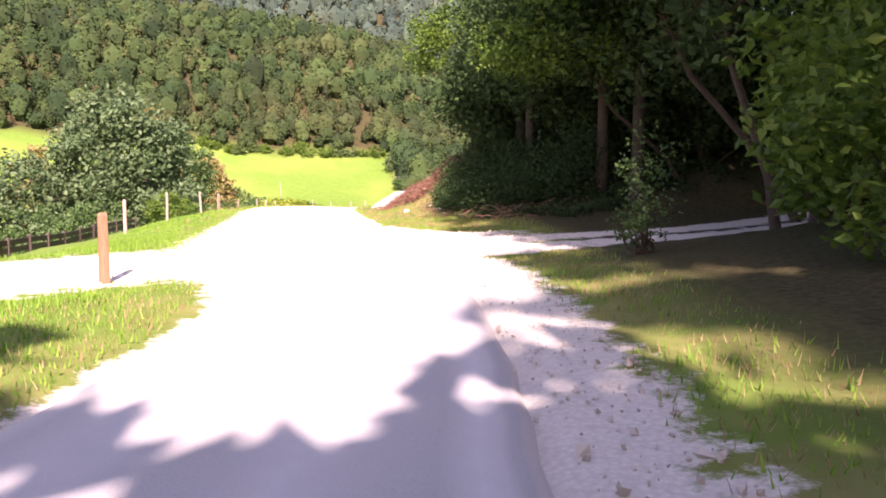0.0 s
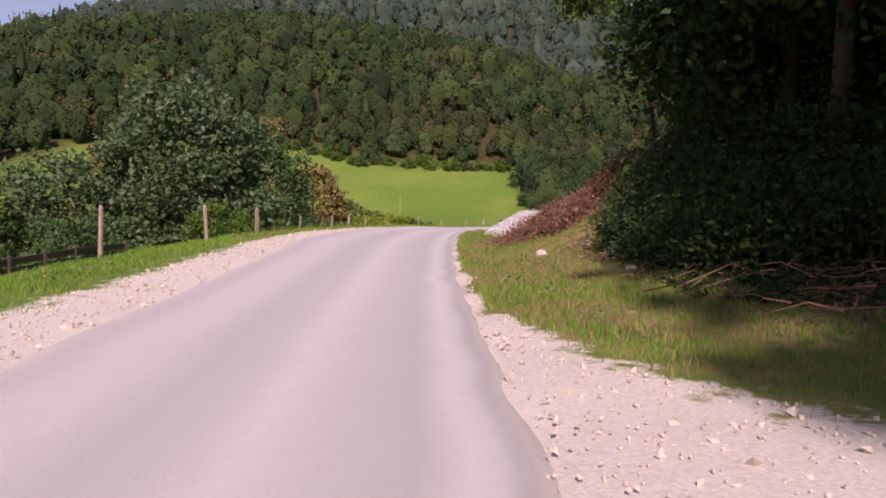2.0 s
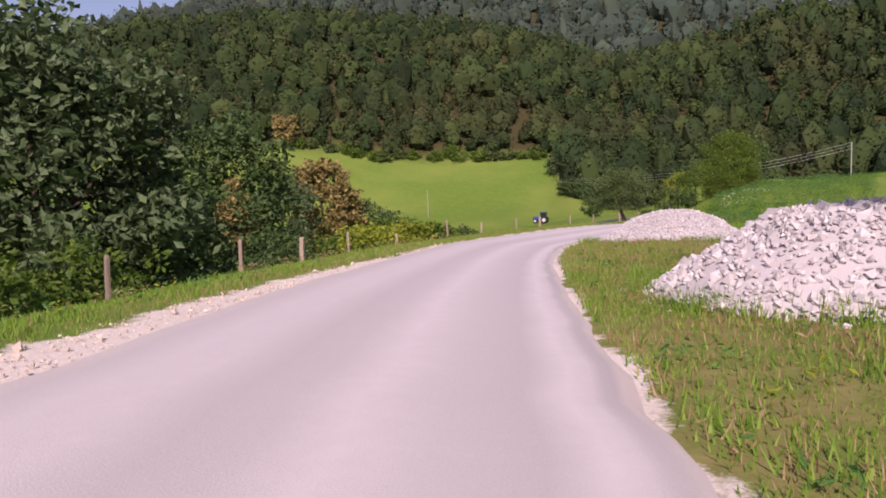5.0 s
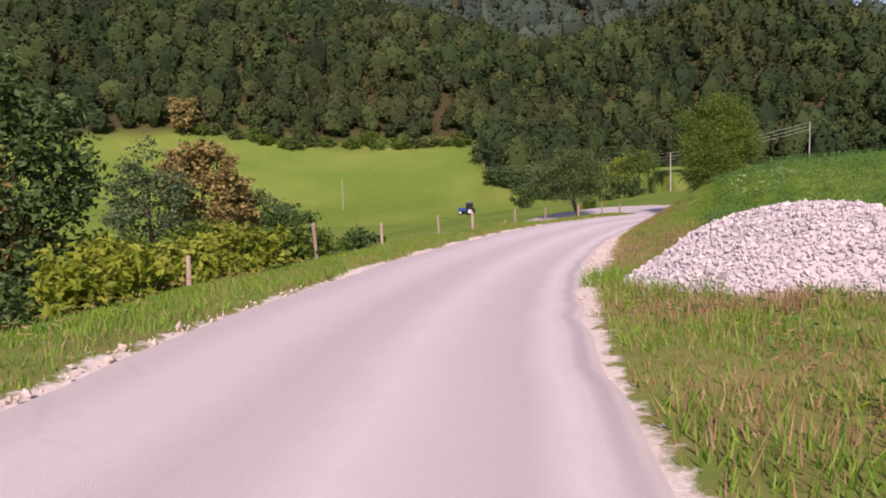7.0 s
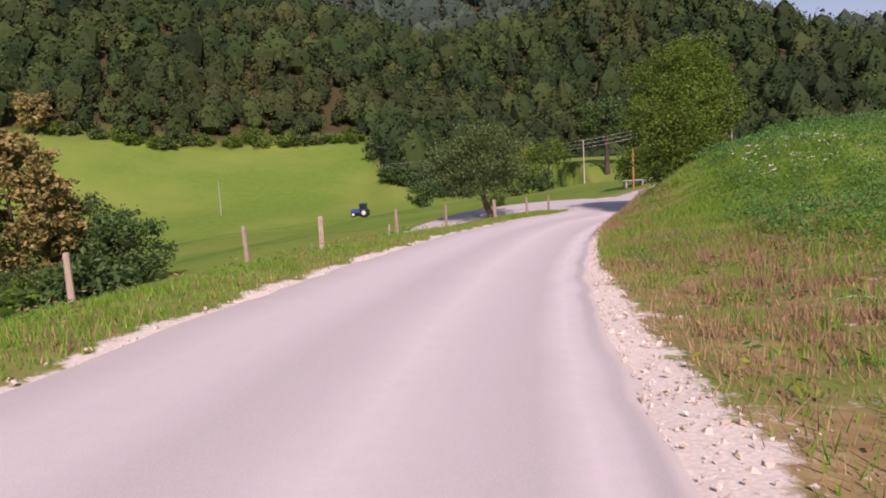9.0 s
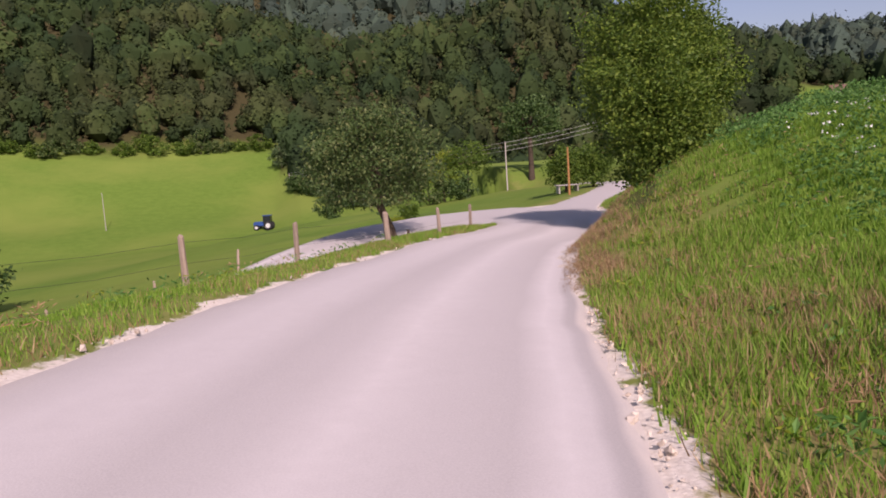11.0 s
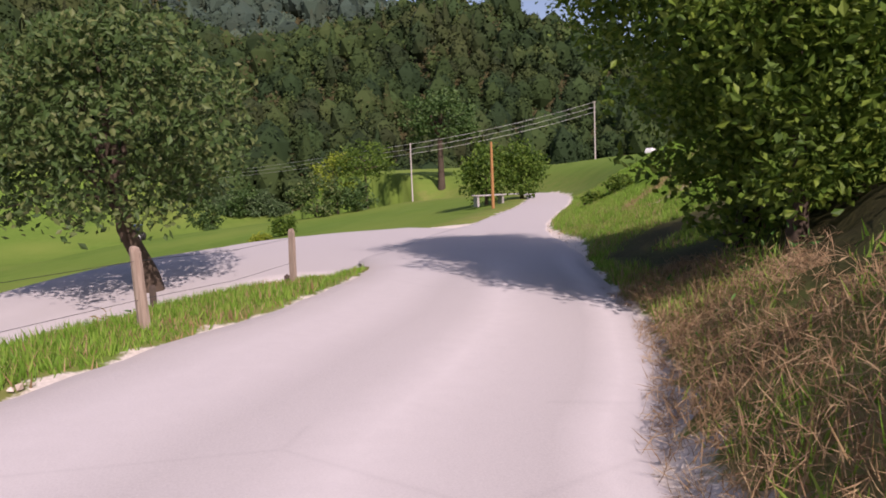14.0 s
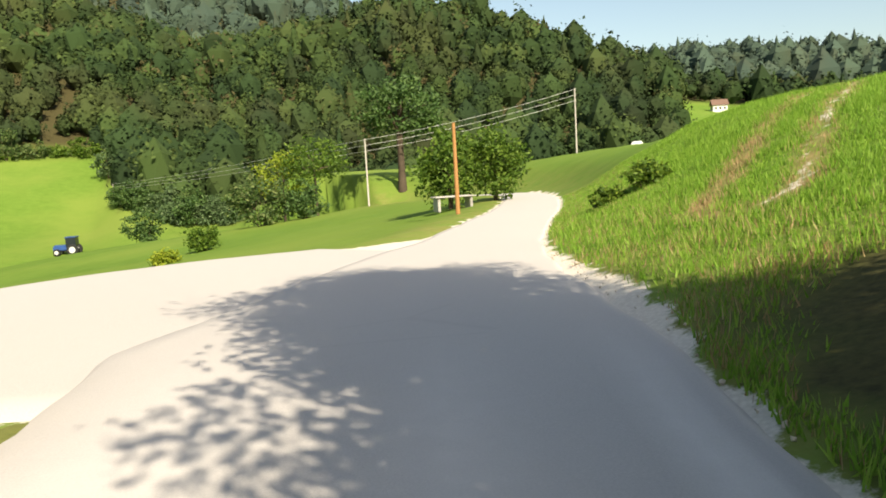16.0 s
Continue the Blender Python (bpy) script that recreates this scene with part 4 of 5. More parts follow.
tree("valley_tree", -44.0, 121.0, 14.0, (4.0, 3.8, 6.2), LEAF_SAGE, 0.45, 120, 40, BIG, 211, 0.25, clump_r=0.9, low=-0.95, group="valley trees")
tree("valley_tree", -38.0, 134.0, 9.0, (4.2, 4.0, 4.0), LEAF_OLIVE, 0.45, 100, 40, "low green tree beside the rusty one", 212, 0.2, clump_r=0.9, low=-0.95, group="valley trees")
tree("valley_tree", -33.0, 131.0, 6.5, (4.0, 3.5, 3.2), LEAF_DEEP, 0.42, 80, 40, "low green tree beside the rusty one", 213, 0.2, clump_r=0.9, low=-0.95, group="valley trees")
for k, (x, y, r, h, m) in enumerate([(-14.0, 62.0, 0.9, 0.65, LEAF_LIME), (-14.5, 63.6, 0.9, 0.7, LEAF_LIME), (-14.1, 66.2, 0.9, 0.65, LEAF_LIME), (-13.7, 68.2, 1.0, 0.7, LEAF_LIME), (-13.2, 70.4, 0.9, 0.65, LEAF_BRIGHT), (-13.4, 72.2, 0.9, 0.6, LEAF_BRIGHT), (-15.4, 69.4, 1.3, 1.0, LEAF_BRIGHT), (-29.5, 118.0, 2.2, 1.5, LEAF_DEEP), (-33.5, 121.0, 2.6, 1.9, LEAF_DEEP), (-38.0, 122.5, 2.8, 2.2, LEAF_DEEP), (-42.5, 124.0, 2.8, 2.2, LEAF_DEEP), (-16.4, 66.5, 1.4, 0.9, LEAF_BRIGHT), (-15.3, 73.4, 1.3, 0.9, LEAF_BRIGHT), (-14.3, 76.6, 1.3, 0.8, LEAF_BRIGHT), (-18.5, 71.5, 1.6, 1.0, LEAF_BRIGHT), (-19.5, 66.5, 1.7, 1.1, LEAF_DEEP),
                                     (-18.0, 62.0, 1.7, 1.2, LEAF_DEEP), (-21.0, 60.0, 2.0, 1.6, LEAF_DEEP), (-22.5, 69.0, 2.0, 1.6, LEAF_DEEP), (-17.0, 45.5, 1.3, 1.3, LEAF_BRIGHT), (-17.5, 50.0, 1.5, 1.1, LEAF_BRIGHT), (-18.0, 37.5, 1.5, 1.3, LEAF_DEEP), (-22.0, 40.0, 2.2, 1.8, LEAF_DEEP), (-13.2, 79.5, 0.9, 0.7, LEAF_DEEP)]):
    shrub("hedge_shrub", x, y, (r, r, h), m, 0.2, 55, 34, "leafy shrub on the slope below the fence", 230 + k, 0.35, group="slope shrubs")

# ---- fruit tree on the grass strip ----
tree("fruit_tree", -2.5, 101.6, 5.1, (2.3, 2.3, 1.85), LEAF_OLIVE, 0.14, 230, 60, "old spreading fruit tree with a leaning dark trunk", 301, 0.17, lean=(-0.7, -0.3), clump_r=0.46, crown_at=3.0, low=-0.8, limbs=12, fork=1.35, droop=0.7, shell=0.4)
# ---- leafy tree on the bank, over the road ----
tree("bank_tree", 5.3, 95.7, 1.7 - ground_z(5.3, 95.7), (2.0, 2.15, 2.5), LEAF_GOLD, 0.11, 420, 120, "round leafy tree on the bank above the road", 310, 0.16, clump_r=0.5, low=-0.98, limbs=10, shell=0.3, crown_at=-1.1 - ground_z(5.3, 95.7))
tree("bank_tree", 4.3, 93.5, -0.6 - ground_z(4.3, 93.5), (1.55, 1.75, 2.0), LEAF_GOLD, 0.105, 260, 90, "smaller leafy tree beside the round one", 311, 0.09, clump_r=0.42, low=-0.98, limbs=6, shell=0.3, crown_at=-2.5 - ground_z(4.3, 93.5))
shrub("bank_shrub", 4.9, 94.6, (1.1, 1.2, 1.1), LEAF_GOLD, 0.12, 110, 50, "dense leafy shrub under the bank tree", 314, 0.35)

# ---- beyond the junction ----
tree("meadow_tree", 17.3, 156.0, 9.0, (3.2, 3.0, 3.0), LEAF_DEEP, 0.4, 90, 36, "lone tree with a bare dark trunk on the meadow rise", 320, 0.3, clump_r=0.8, low=-0.6, crown_at=6.2)
tree("roadside_tree", 11.6, 125.2, 3.2, (1.3, 1.2, 1.45), LEAF_BRIGHT, 0.22, 70, 36, "small bushy tree beside the bend", 321, 0.1, clump_r=0.5, low=-0.9, group="bend trees")
tree("roadside_tree", 13.7, 125.4, 3.0, (1.15, 1.1, 1.4), LEAF_BRIGHT, 0.22, 70, 36, "small bushy tree beside the bend", 322, 0.1, clump_r=0.5, low=-0.9, group="bend trees")
tree("young_tree", 10.4, 158.5, 6.6, (2.6, 2.4, 2.2), LEAF_BRIGHT, 0.3, 60, 34, "slender light green tree at the wood's edge", 323, 0.12, clump_r=0.7, low=-0.6)
tree("young_tree", 8.0, 162.0, 6.0, (2.2, 2.2, 2.4), LEAF_LIME, 0.3, 50, 34, "slender light green tree at the wood's edge", 324, 0.12, clump_r=0.7, low=-0.7)
shrub("edge_bush", 5.6, 157.0, (2.6, 2.2, 2.0), LEAF_OLIVE, 0.32, 70, 34, "grey-green bush at the wood's edge", 325, 0.6)
shrub("edge_bush", 9.0, 156.0, (1.5, 1.3, 1.4), LEAF_DEEP, 0.3, 50, 34, "grey-green bush at the wood's edge", 326, 0.5)
shrub("meadow_bush", -6.05, 189.0, (2.0, 1.9, 2.3), LEAF_DEEP, 0.34, 60, 36, "single upright dark bush in the meadow", 327, 0.6)
shrub("verge_bush", 1.4, 137.5, (0.7, 0.6, 0.75), LEAF_BRIGHT, 0.2, 50, 30, "low bush below the road's far verge", 328, 0.35)
shrub("verge_bush", -0.2, 131.8, (0.4, 0.35, 0.25), LEAF_LIME, 0.2, 40, 30, "low bush below the road's far verge", 329, 0.35)
shrub("slope_bush", 11.2, 109.8, (0.5, 0.5, 0.28), LEAF_GOLD, 0.1, 60, 30, "low straggly bush on the grassy slope", 330, 0.13)
shrub("slope_bush", 10.5, 110.3, (0.36, 0.36, 0.22), LEAF_GOLD, 0.1, 40, 26, "low straggly bush on the grassy slope", 331, 0.1)

tree("rusty_tree", -101.0, 252.5, 11.0, (4.0, 4.0, 4.6), LEAF_RUST, 1.0, 60, 26, "dying rust-brown tree at the lower edge of the woods", 215, 0.25, clump_r=1.2, low=-0.95)
edge_gen = np.random.default_rng(77)
for a in np.linspace(-27, -6, 17):
    a += edge_gen.uniform(-0.5, 0.5)
    r = float(np.interp(a, WOOD_A, WOOD_R)) + edge_gen.uniform(-2.5, 1.0)
    w = edge_gen.uniform(1.8, 3.4)
    shrub("edge_bush", CENTRE[0] + math.sin(radians(a)) * r, CENTRE[1] + math.cos(radians(a)) * r, (w, w, w * edge_gen.uniform(0.6, 0.95)), LEAF_BRIGHT if edge_gen.uniform() < 0.65 else LEAF_OLIVE, 0.6, 40, 26, "light green bush along the lower edge of the woods", int(600 + a * 7), 0.8, group="wood edge bushes")

for a in np.linspace(-4.2, 3.0, 12):
    a += edge_gen.uniform(-0.3, 0.3)
    r = float(np.interp(a, WOOD_A, WOOD_R)) + edge_gen.uniform(-1.5, 2.0)
    w = edge_gen.uniform(1.6, 2.8)
    shrub("edge_bush", CENTRE[0] + math.sin(radians(a)) * r, CENTRE[1] + math.cos(radians(a)) * r, (w, w, w * edge_gen.uniform(0.8, 1.2)), LEAF_DEEP if edge_gen.uniform() < 0.6 else LEAF_SAGE, 0.5, 46, 28, "dense dark green bush at the foot of the woods", int(700 + a * 17), 0.8, group="wood edge bushes")

# ---- fences ----
POSTS = [(-9.94, 23.05, -1.15), (-10.21, 27.34, -1.10), (-10.75, 32.84, -1.27), (-11.51, 37.95, -1.56), (-12.05, 43.57, -2.11), (-11.95, 47.6, -2.42), (-12.4, 51.8, -2.6), (-12.8, 56.6, -2.86), (-13.36, 64.27, -3.57),
         (-12.24, 69.97, -3.42), (-11.39, 75.29, -3.92), (-9.93, 80.41, -4.08), (-8.75, 83.71, -4.22), (-6.8, 86.0, -4.3), (-5.25, 88.6, -4.42), (-3.3, 91.7, -4.67), (-1.73, 94.16, -4.72), (-0.28, 97.53, -5.12)]


def post_mesh(tall, r, gen, split=True):
    """A split wooden post: uneven many-sided shaft, sloped and worn top."""
    sides = 8
    ang = np.arange(sides) * 2 * np.pi / sides + gen.uniform(0, 1)
    rr = r * gen.uniform(0.75, 1.2, sides)
    tilt = gen.normal(0, 0.035, 2)
    verts, faces = [], []
    levels = [-0.35, 0.0, tall * 0.35, tall * 0.7, tall - 0.03, tall]
    for k, h in enumerate(levels):
        q = rr * (1.08 - 0.12 * h / tall) * (0.75 if k == len(levels) - 1 else 1) * gen.uniform(0.95, 1.05, sides)
        top = gen.uniform(-0.03, 0.02, sides) if k >= len(levels) - 2 else 0
        verts.append(np.c_[np.cos(ang) * q + tilt[0] * h, np.sin(ang) * q + tilt[1] * h, np.full(sides, h) + top])
    for k in range(len(levels) - 1):
        for b in range(sides):
            faces.append((k * sides + b, k * sides + (b + 1) % sides, (k + 1) * sides + (b + 1) % sides, (k + 1) * sides + b))
    verts = np.concatenate(verts)
    verts = np.r_[verts, [[tilt[0] * tall, tilt[1] * tall, tall + 0.01]]]
    c, b0 = len(verts) - 1, (len(levels) - 1) * sides
    faces += [(b0 + b, b0 + (b + 1) % sides, c, c) for b in range(sides)]
    bm = bmesh.new()
    vs = [bm.verts.new(v) for v in verts]
    for f in faces:
        bm.faces.new([vs[i] for i in dict.fromkeys(f)])
    return bm


fence = thing("fence", (-11.0, 55.0, ground_z(-11.0, 55.0)), "weathered wooden post fence with thin wires along the road", "fence")
tops = []
for k, (x, y, top) in enumerate(POSTS):
    g = ground_z(x, y)
    p = part("post", post_mesh(max(top - g, 0.7), 0.048 + 0.012 * (k % 3 == 0), np.random.default_rng(400 + k)), POST_WOOD, fence)
    p.matrix_basis = Matrix.Translation(Vector((x, y, g)) - fence.matrix_basis.translation)
    tops.append((x, y, max(top, g + 0.7)))
for drop in (0.12, 0.45, 0.8):
    for a, b in zip(tops[:-1], tops[1:]):
        m = [(a[0] + b[0]) / 2, (a[1] + b[1]) / 2, (a[2] + b[2]) / 2 - 0.04]
        ends = np.array([a, m, b]) - [0, 0, drop] - np.array(fence.matrix_basis.translation)
        part("wire", tube(ends, [0.0022] * 3, 4), WIRE, fence)


def lone_post(x, y, tall, r, mat, label, seed):
    root = thing("wooden_post", (x, y, ground_z(x, y)), label, "post")
    part("shaft", post_mesh(tall, r, np.random.default_rng(seed)), mat, root)
    return root


lone_post(-4.66, 10.1, 0.97, 0.075, POST_BROWN, "thick weathered wooden post on the grass island", 450)
lone_post(-2.2, 98.6, 0.7, 0.05, POST_DARK, "short dark wooden stake beside the fruit tree", 451)
lone_post(-0.3, 99.05, 0.42, 0.045, POST_DARK, "short dark wooden stake on the grass strip", 452)
for k, (x, y) in enumerate([(-8.6, 90.5), (-7.6, 97.2), (-10.5, 99.0), (-12.0, 94.0)]):
    lone_post(x, y, 0.8, 0.04, POST_WOOD, "thin pale stake along the lower lane", 455 + k)


def board_fence(x0, y0, x1, y1):
    """A low dark fence of two boards on short posts."""
    root = thing("board_fence", (x0, y0, ground_z(x0, y0)), "low dark wooden board fence at the slope's edge", "fence")
    n = 13
    at = [(x0 + (x1 - x0) * k / n, y0 + (y1 - y0) * k / n) for k in range(n + 1)]
    at = [(x, y, ground_z(x, y)) for x, y in at]
    base = root.matrix_basis.translation
    for k, (x, y, z) in enumerate(at):
        q = part("post", post_mesh(0.62, 0.06, np.random.default_rng(470 + k)), POST_DARK, root)
        q.matrix_basis = Matrix.Translation(Vector((x, y, z)) - base)
    for a, b in zip(at[:-1], at[1:]):
        for h in (0.22, 0.46):
            bm = bmesh.new()
            bmesh.ops.create_cube(bm, size=1)
            ln = math.dist(a, b)
            bmesh.ops.scale(bm, vec=(0.035, ln + 0.04, 0.17), verts=bm.verts)
            bmesh.ops.bevel(bm, geom=bm.edges[:], offset=0.008, segments=1, affect="EDGES")
            q = part("board", bm, POST_DARK, root)
            q.matrix_basis = look(((a[0] + b[0]) / 2 - base.x, (a[1] + b[1]) / 2 - base.y, (a[2] + b[2]) / 2 + h - base.z), (b[0] - base.x, b[1] - base.y, b[2] + h - base.z)) @ pose(0, 0, 0, 90)


board_fence(-12.2, 16.0, -14.6, 35.0)

# ---- power line ----
def power_pole(x, y, tall, mat, label, arm=True):
    root = thing("power_pole", (x, y, ground_z(x, y)), label, "pole", "power poles")
    part("shaft", tube([(0, 0, -0.4), (0, 0, tall * 0.5), (0, 0, tall)], [0.075, 0.065, 0.05], 10), mat, root)
    for drop in (0.12, 0.57, 1.02) if arm else ():
        part("insulator", tube([(0.05, 0, tall - drop - 0.04), (0.11, 0, tall - drop - 0.03), (0.11, 0, tall - drop + 0.03), (0.11, 0, tall - drop + 0.08)], [0.012, 0.012, 0.028, 0.014], 8), POLE_GREY, root)
    return np.array([x, y, ground_z(x, y) + tall - 0.06])


g1 = power_pole(-15.0, 240.0, 3.6, POLE_GREY, "grey wooden power pole at the edge of the woods")
g2 = power_pole(13.8, 153.3, 5.3, POLE_GREY, "grey wooden power pole on the meadow rise")
g3 = power_pole(30.9, 150.9, 5.6, POLE_GREY, "tall grey wooden power pole on the hill's shoulder")
power_pole(-47.4, 216.9, 7.0, POLE_GREY, "thin grey pole standing in the meadow", False)
power_pole(9.77, 118.7, 2.95, POLE_ORANGE, "orange-brown wooden pole beside the bend", False)
line_thing = thing("power_line", g2, "thin dark overhead wires between the poles", "wires")
for a, b in ((g1, g2), (g2, g3)):
    for drop in (0.0, 0.45, 0.9):
        t = np.linspace(0, 1, 12)[:, None]
        pts = a + (b - a) * t - np.array([0, 0, 1]) * (4 * t * (1 - t)) * 0.3 + np.array([0.11, 0, -drop]) - g2
        part("wire", tube(pts, np.full(12, 0.013), 4), LINE_METAL, line_thing)

# ---- gravel pile, brush, stones ----
def stones(centres, size, gen):
    """Verts and triangles of one rough eight-faced stone at each centre."""
    n = len(centres)
    size = np.broadcast_to(np.asarray(size, float), (n,)) * gen.uniform(0.5, 1.5, n)
    oct_v = np.array([[1, 0, 0], [-1, 0, 0], [0, 1, 0], [0, -1, 0], [0, 0, 1], [0, 0, -1]], float)
    tri = np.array([[0, 2, 4], [2, 1, 4], [1, 3, 4], [3, 0, 4], [2, 0, 5], [1, 2, 5], [3, 1, 5], [0, 3, 5]])
    q = gen.normal(0, 1, (n, 3, 3))
    q = np.linalg.qr(q)[0]
    v = oct_v[None] * gen.uniform(0.55, 1.1, (n, 6, 1)) * np.array([1, 0.8, 0.6])
    v = np.einsum("nij,nkj->nki", q, v) * (size / 2)[:, None, None] + centres[:, None]
    return v.reshape(-1, 3), (tri[None] + 6 * np.arange(n)[:, None, None]).reshape(-1, 3)


PILES = [((-2.3, 61.3), (2.95, 2.6, 1.2), 0.085, "heap of pale crushed limestone gravel beside the road", 21000),
         ((-1.6, 43.5), (2.6, 2.3, 1.16), 0.13, "broad heap of pale rubble and quarry stone beside the road", 7000)]


def pile_height(x, y, at, radii):
    q = np.sqrt(((x - at[0]) / radii[0]) ** 2 + ((y - at[1]) / radii[1]) ** 2) * (1 + 0.12 * ripple(x, y, 2.0))
    v = 1.5 * np.clip(1 - q, 0, 1)
    return radii[2] * v / (1 + v**4) ** 0.25 * (1 + 0.05 * ripple(x, y, 0.8, 7)) - 0.12 * (q > 0.97) - 1.0 * (q > 1.12)


def gravel_pile(at, radii, stone, label, n):
    """A heap with a rounded top, covered with loose stones."""
    base_z = ground_z(*at)
    root = thing("gravel_pile", (*at, base_z), label, "gravel pile", "gravel heaps")
    w, d = radii[0] * 1.15, radii[1] * 1.2
    ax, ay = np.meshgrid(np.linspace(-w, w, 70), np.linspace(-d, d, 60))
    ax, ay = ax.ravel(), ay.ravel()
    up = pile_height(ax + at[0], ay + at[1], at, radii)
    q = (np.arange(59)[:, None] * 70 + np.arange(69)[None]).ravel()
    q = q[up[q] > -0.5]
    part("heap", (np.c_[ax, ay, height(ax + at[0], ay + at[1]) + up - 0.03 - base_z], np.c_[q, q + 1, q + 71, q + 70]), GRAVEL, root)
    x, y = gen.uniform(-w, w, n), gen.uniform(-d, d, n)
    up = pile_height(x + at[0], y + at[1], at, radii)
    ok = (up > 0.0) | ((up > -0.5) & (gen.uniform(0, 1, n) < 0.15))
    x, y, up = x[ok], y[ok], np.maximum(up[ok], 0)
    size = stone * gen.choice([0.7, 1.0, 1.5], len(x), p=[0.6, 0.3, 0.1])
    tagged(part("loose_stone", stones(np.c_[x, y, height(x + at[0], y + at[1]) + up - base_z], size, gen), GRAVEL, root), kind="stuff")


for spec in PILES:
    gravel_pile(*spec)


def scatter(n, s_lo, s_hi, o_lo, o_hi, gen):
    """Places along the road, by distance along it and from its eye line."""
    s, o = gen.uniform(s_lo, s_hi, n), gen.uniform(o_lo, o_hi, n)
    x, y, dx, dy = (np.interp(s, MAIN_S, col) for col in (MAIN[:, 0], MAIN[:, 1], MAIN_N[:, 0], MAIN_N[:, 1]))
    return x + dx * o + gen.uniform(-0.2, 0.2, n), y + dy * o + gen.uniform(-0.2, 0.2, n)


sx, sy = [], []
for n, a, b, c, d in ((7000, 2, 26, 0.5, 4.0), (9000, 8, 60, -5.2, -2.3), (4000, 30, 100, -4.0, -2.8), (15000, 58, 84, 0.6, 5.5), (2500, 80, 112, 0.6, 2.2)):
    x, y = scatter(n, a, b, c, d, gen)
    sx.append(x), sy.append(y)
sx, sy = np.concatenate(sx), np.concatenate(sy)
c0, c1, c2 = cover_of(sx, sy)
s_, o_, _ = road_frame(sx, sy)
keep = (c0 > np.where((s_ > 60) & (s_ < 80) & (o_ > 0), 0.43, 0.5)) & ((o_ > np.interp(s_, EDGE_S, EDGE_R) + 0.05) | (o_ < -np.interp(s_, EDGE_S, EDGE_L) - 0.05))
sx, sy = sx[keep], sy[keep]
pebbles = mesh_object("shoulder_stones", *stones(np.c_[sx, sy, height(sx, sy) + 0.012], gen.choice([0.03, 0.05, 0.09], len(sx), p=[0.6, 0.34, 0.06]), gen), PEBBLE)
tagged(pebbles, "loose pale stones strewn along the road shoulders", "stones", kind="stuff")
# patches of coarse stones and tufts in the rough verge
x, y = scatter(9000, 60, 79, 1.3, 6.0, gen)
ok = ripple(x, y, 2.4, 5) + 0.7 * ripple(x, y, 0.8, 14) > 0.75
x, y = x[ok], y[ok]
rubble = mesh_object("verge_rubble", *stones(np.c_[x, y, height(x, y) + 0.01], gen.choice([0.04, 0.07, 0.12], len(x), p=[0.55, 0.35, 0.1]), gen), PEBBLE)
tagged(rubble, "patches of pale rubble among the verge's dry grass", "stones", kind="stuff")
for k, (x, y, d) in enumerate([(-1.36, 28.0, 0.24), (-0.5, 28.2, 0.2), (-0.1, 26.9, 0.28), (0.1, 25.2, 0.2)]):
    bm = bmesh.new()
    bmesh.ops.create_icosphere(bm, subdivisions=2, radius=d / 2)
    g = np.random.default_rng(500 + k)
    for v in bm.verts:
        v.co *= 1 + 0.25 * noise.noise(v.co * 5 / d + Vector((k, 0, 0)))
        v.co.z *= 0.7
    rock = thing("rock", (x, y, ground_z(x, y) + d * 0.15), "pale rounded field stone in the grass", "stone", "field stones")
    part("stone", bm, PEBBLE, rock)


def sticks(centres, length, radius, gen, flat=0.5):
    """Verts and quads of one bent three-sided stick at each centre."""
    n = len(centres)
    d = gen.normal(0, 1, (n, 3))
    d[:, 2] *= flat
    d /= np.linalg.norm(d, axis=1)[:, None]
    ln = (length * gen.uniform(0.4, 1.4, n))[:, None]
    bend = gen.normal(0, 0.12, (n, 3)) * ln
    p = np.stack([centres - d * ln / 2, centres + bend, centres + d * ln / 2 - [0, 0, 0.05]], 1)
    u = np.cross(d, [0.3, 0.5, 0.8])
    u /= np.linalg.norm(u, axis=1)[:, None] + 1e-9
    v = np.cross(d, u)
    ring = np.stack([u, -0.5 * u + 0.87 * v, -0.5 * u - 0.87 * v], 1)
    taper = np.array([1.0, 0.8, 0.25])
    verts = p[:, :, None] + ring[:, None] * (radius * gen.uniform(0.5, 1.5, n))[:, None, None, None] * taper[None, :, None, None]
    f = np.array([[a * 3 + b, a * 3 + (b + 1) % 3, (a + 1) * 3 + (b + 1) % 3, (a + 1) * 3 + b] for a in range(2) for b in range(3)])
    return verts.reshape(-1, 3), (f[None] + 9 * np.arange(n)[:, None, None]).reshape(-1, 4)


brush = thing("brush_pile", (-1.5, 30.8, ground_z(-1.5, 30.8)), "heap of dead reddish-brown branches and vines", "brush pile")
n = 6000
along = gen.uniform(0, 1, n) ** 1.4
bx, by = -1.05 - 1.0 * along + gen.normal(0, 0.5, n), 30.2 + 4.6 * along + gen.normal(0, 0.35, n)
hgt = (0.62 - 0.4 * along) * np.exp(-((bx + 1.05 + 1.0 * along) / 0.75) ** 2) * (0.75 + 0.25 * ripple(bx, by, 1.2))
bz = height(bx, by) + gen.uniform(0, 1, n) * hgt + 0.02
off3 = np.array(brush.matrix_basis.translation)
tagged(part("branch_tangle", sticks(np.c_[bx, by, bz] - off3, 0.55, 0.0065, gen), BRUSH, brush), kind="stuff")
m_ = gen.permutation(n)[:4800]
tagged(part("dead_leaves", leaf_cloud(np.c_[bx, by, bz][m_] + gen.normal(0, 0.08, (4800, 3)) - off3, 0.09, gen), BRUSH, brush), kind="stuff")
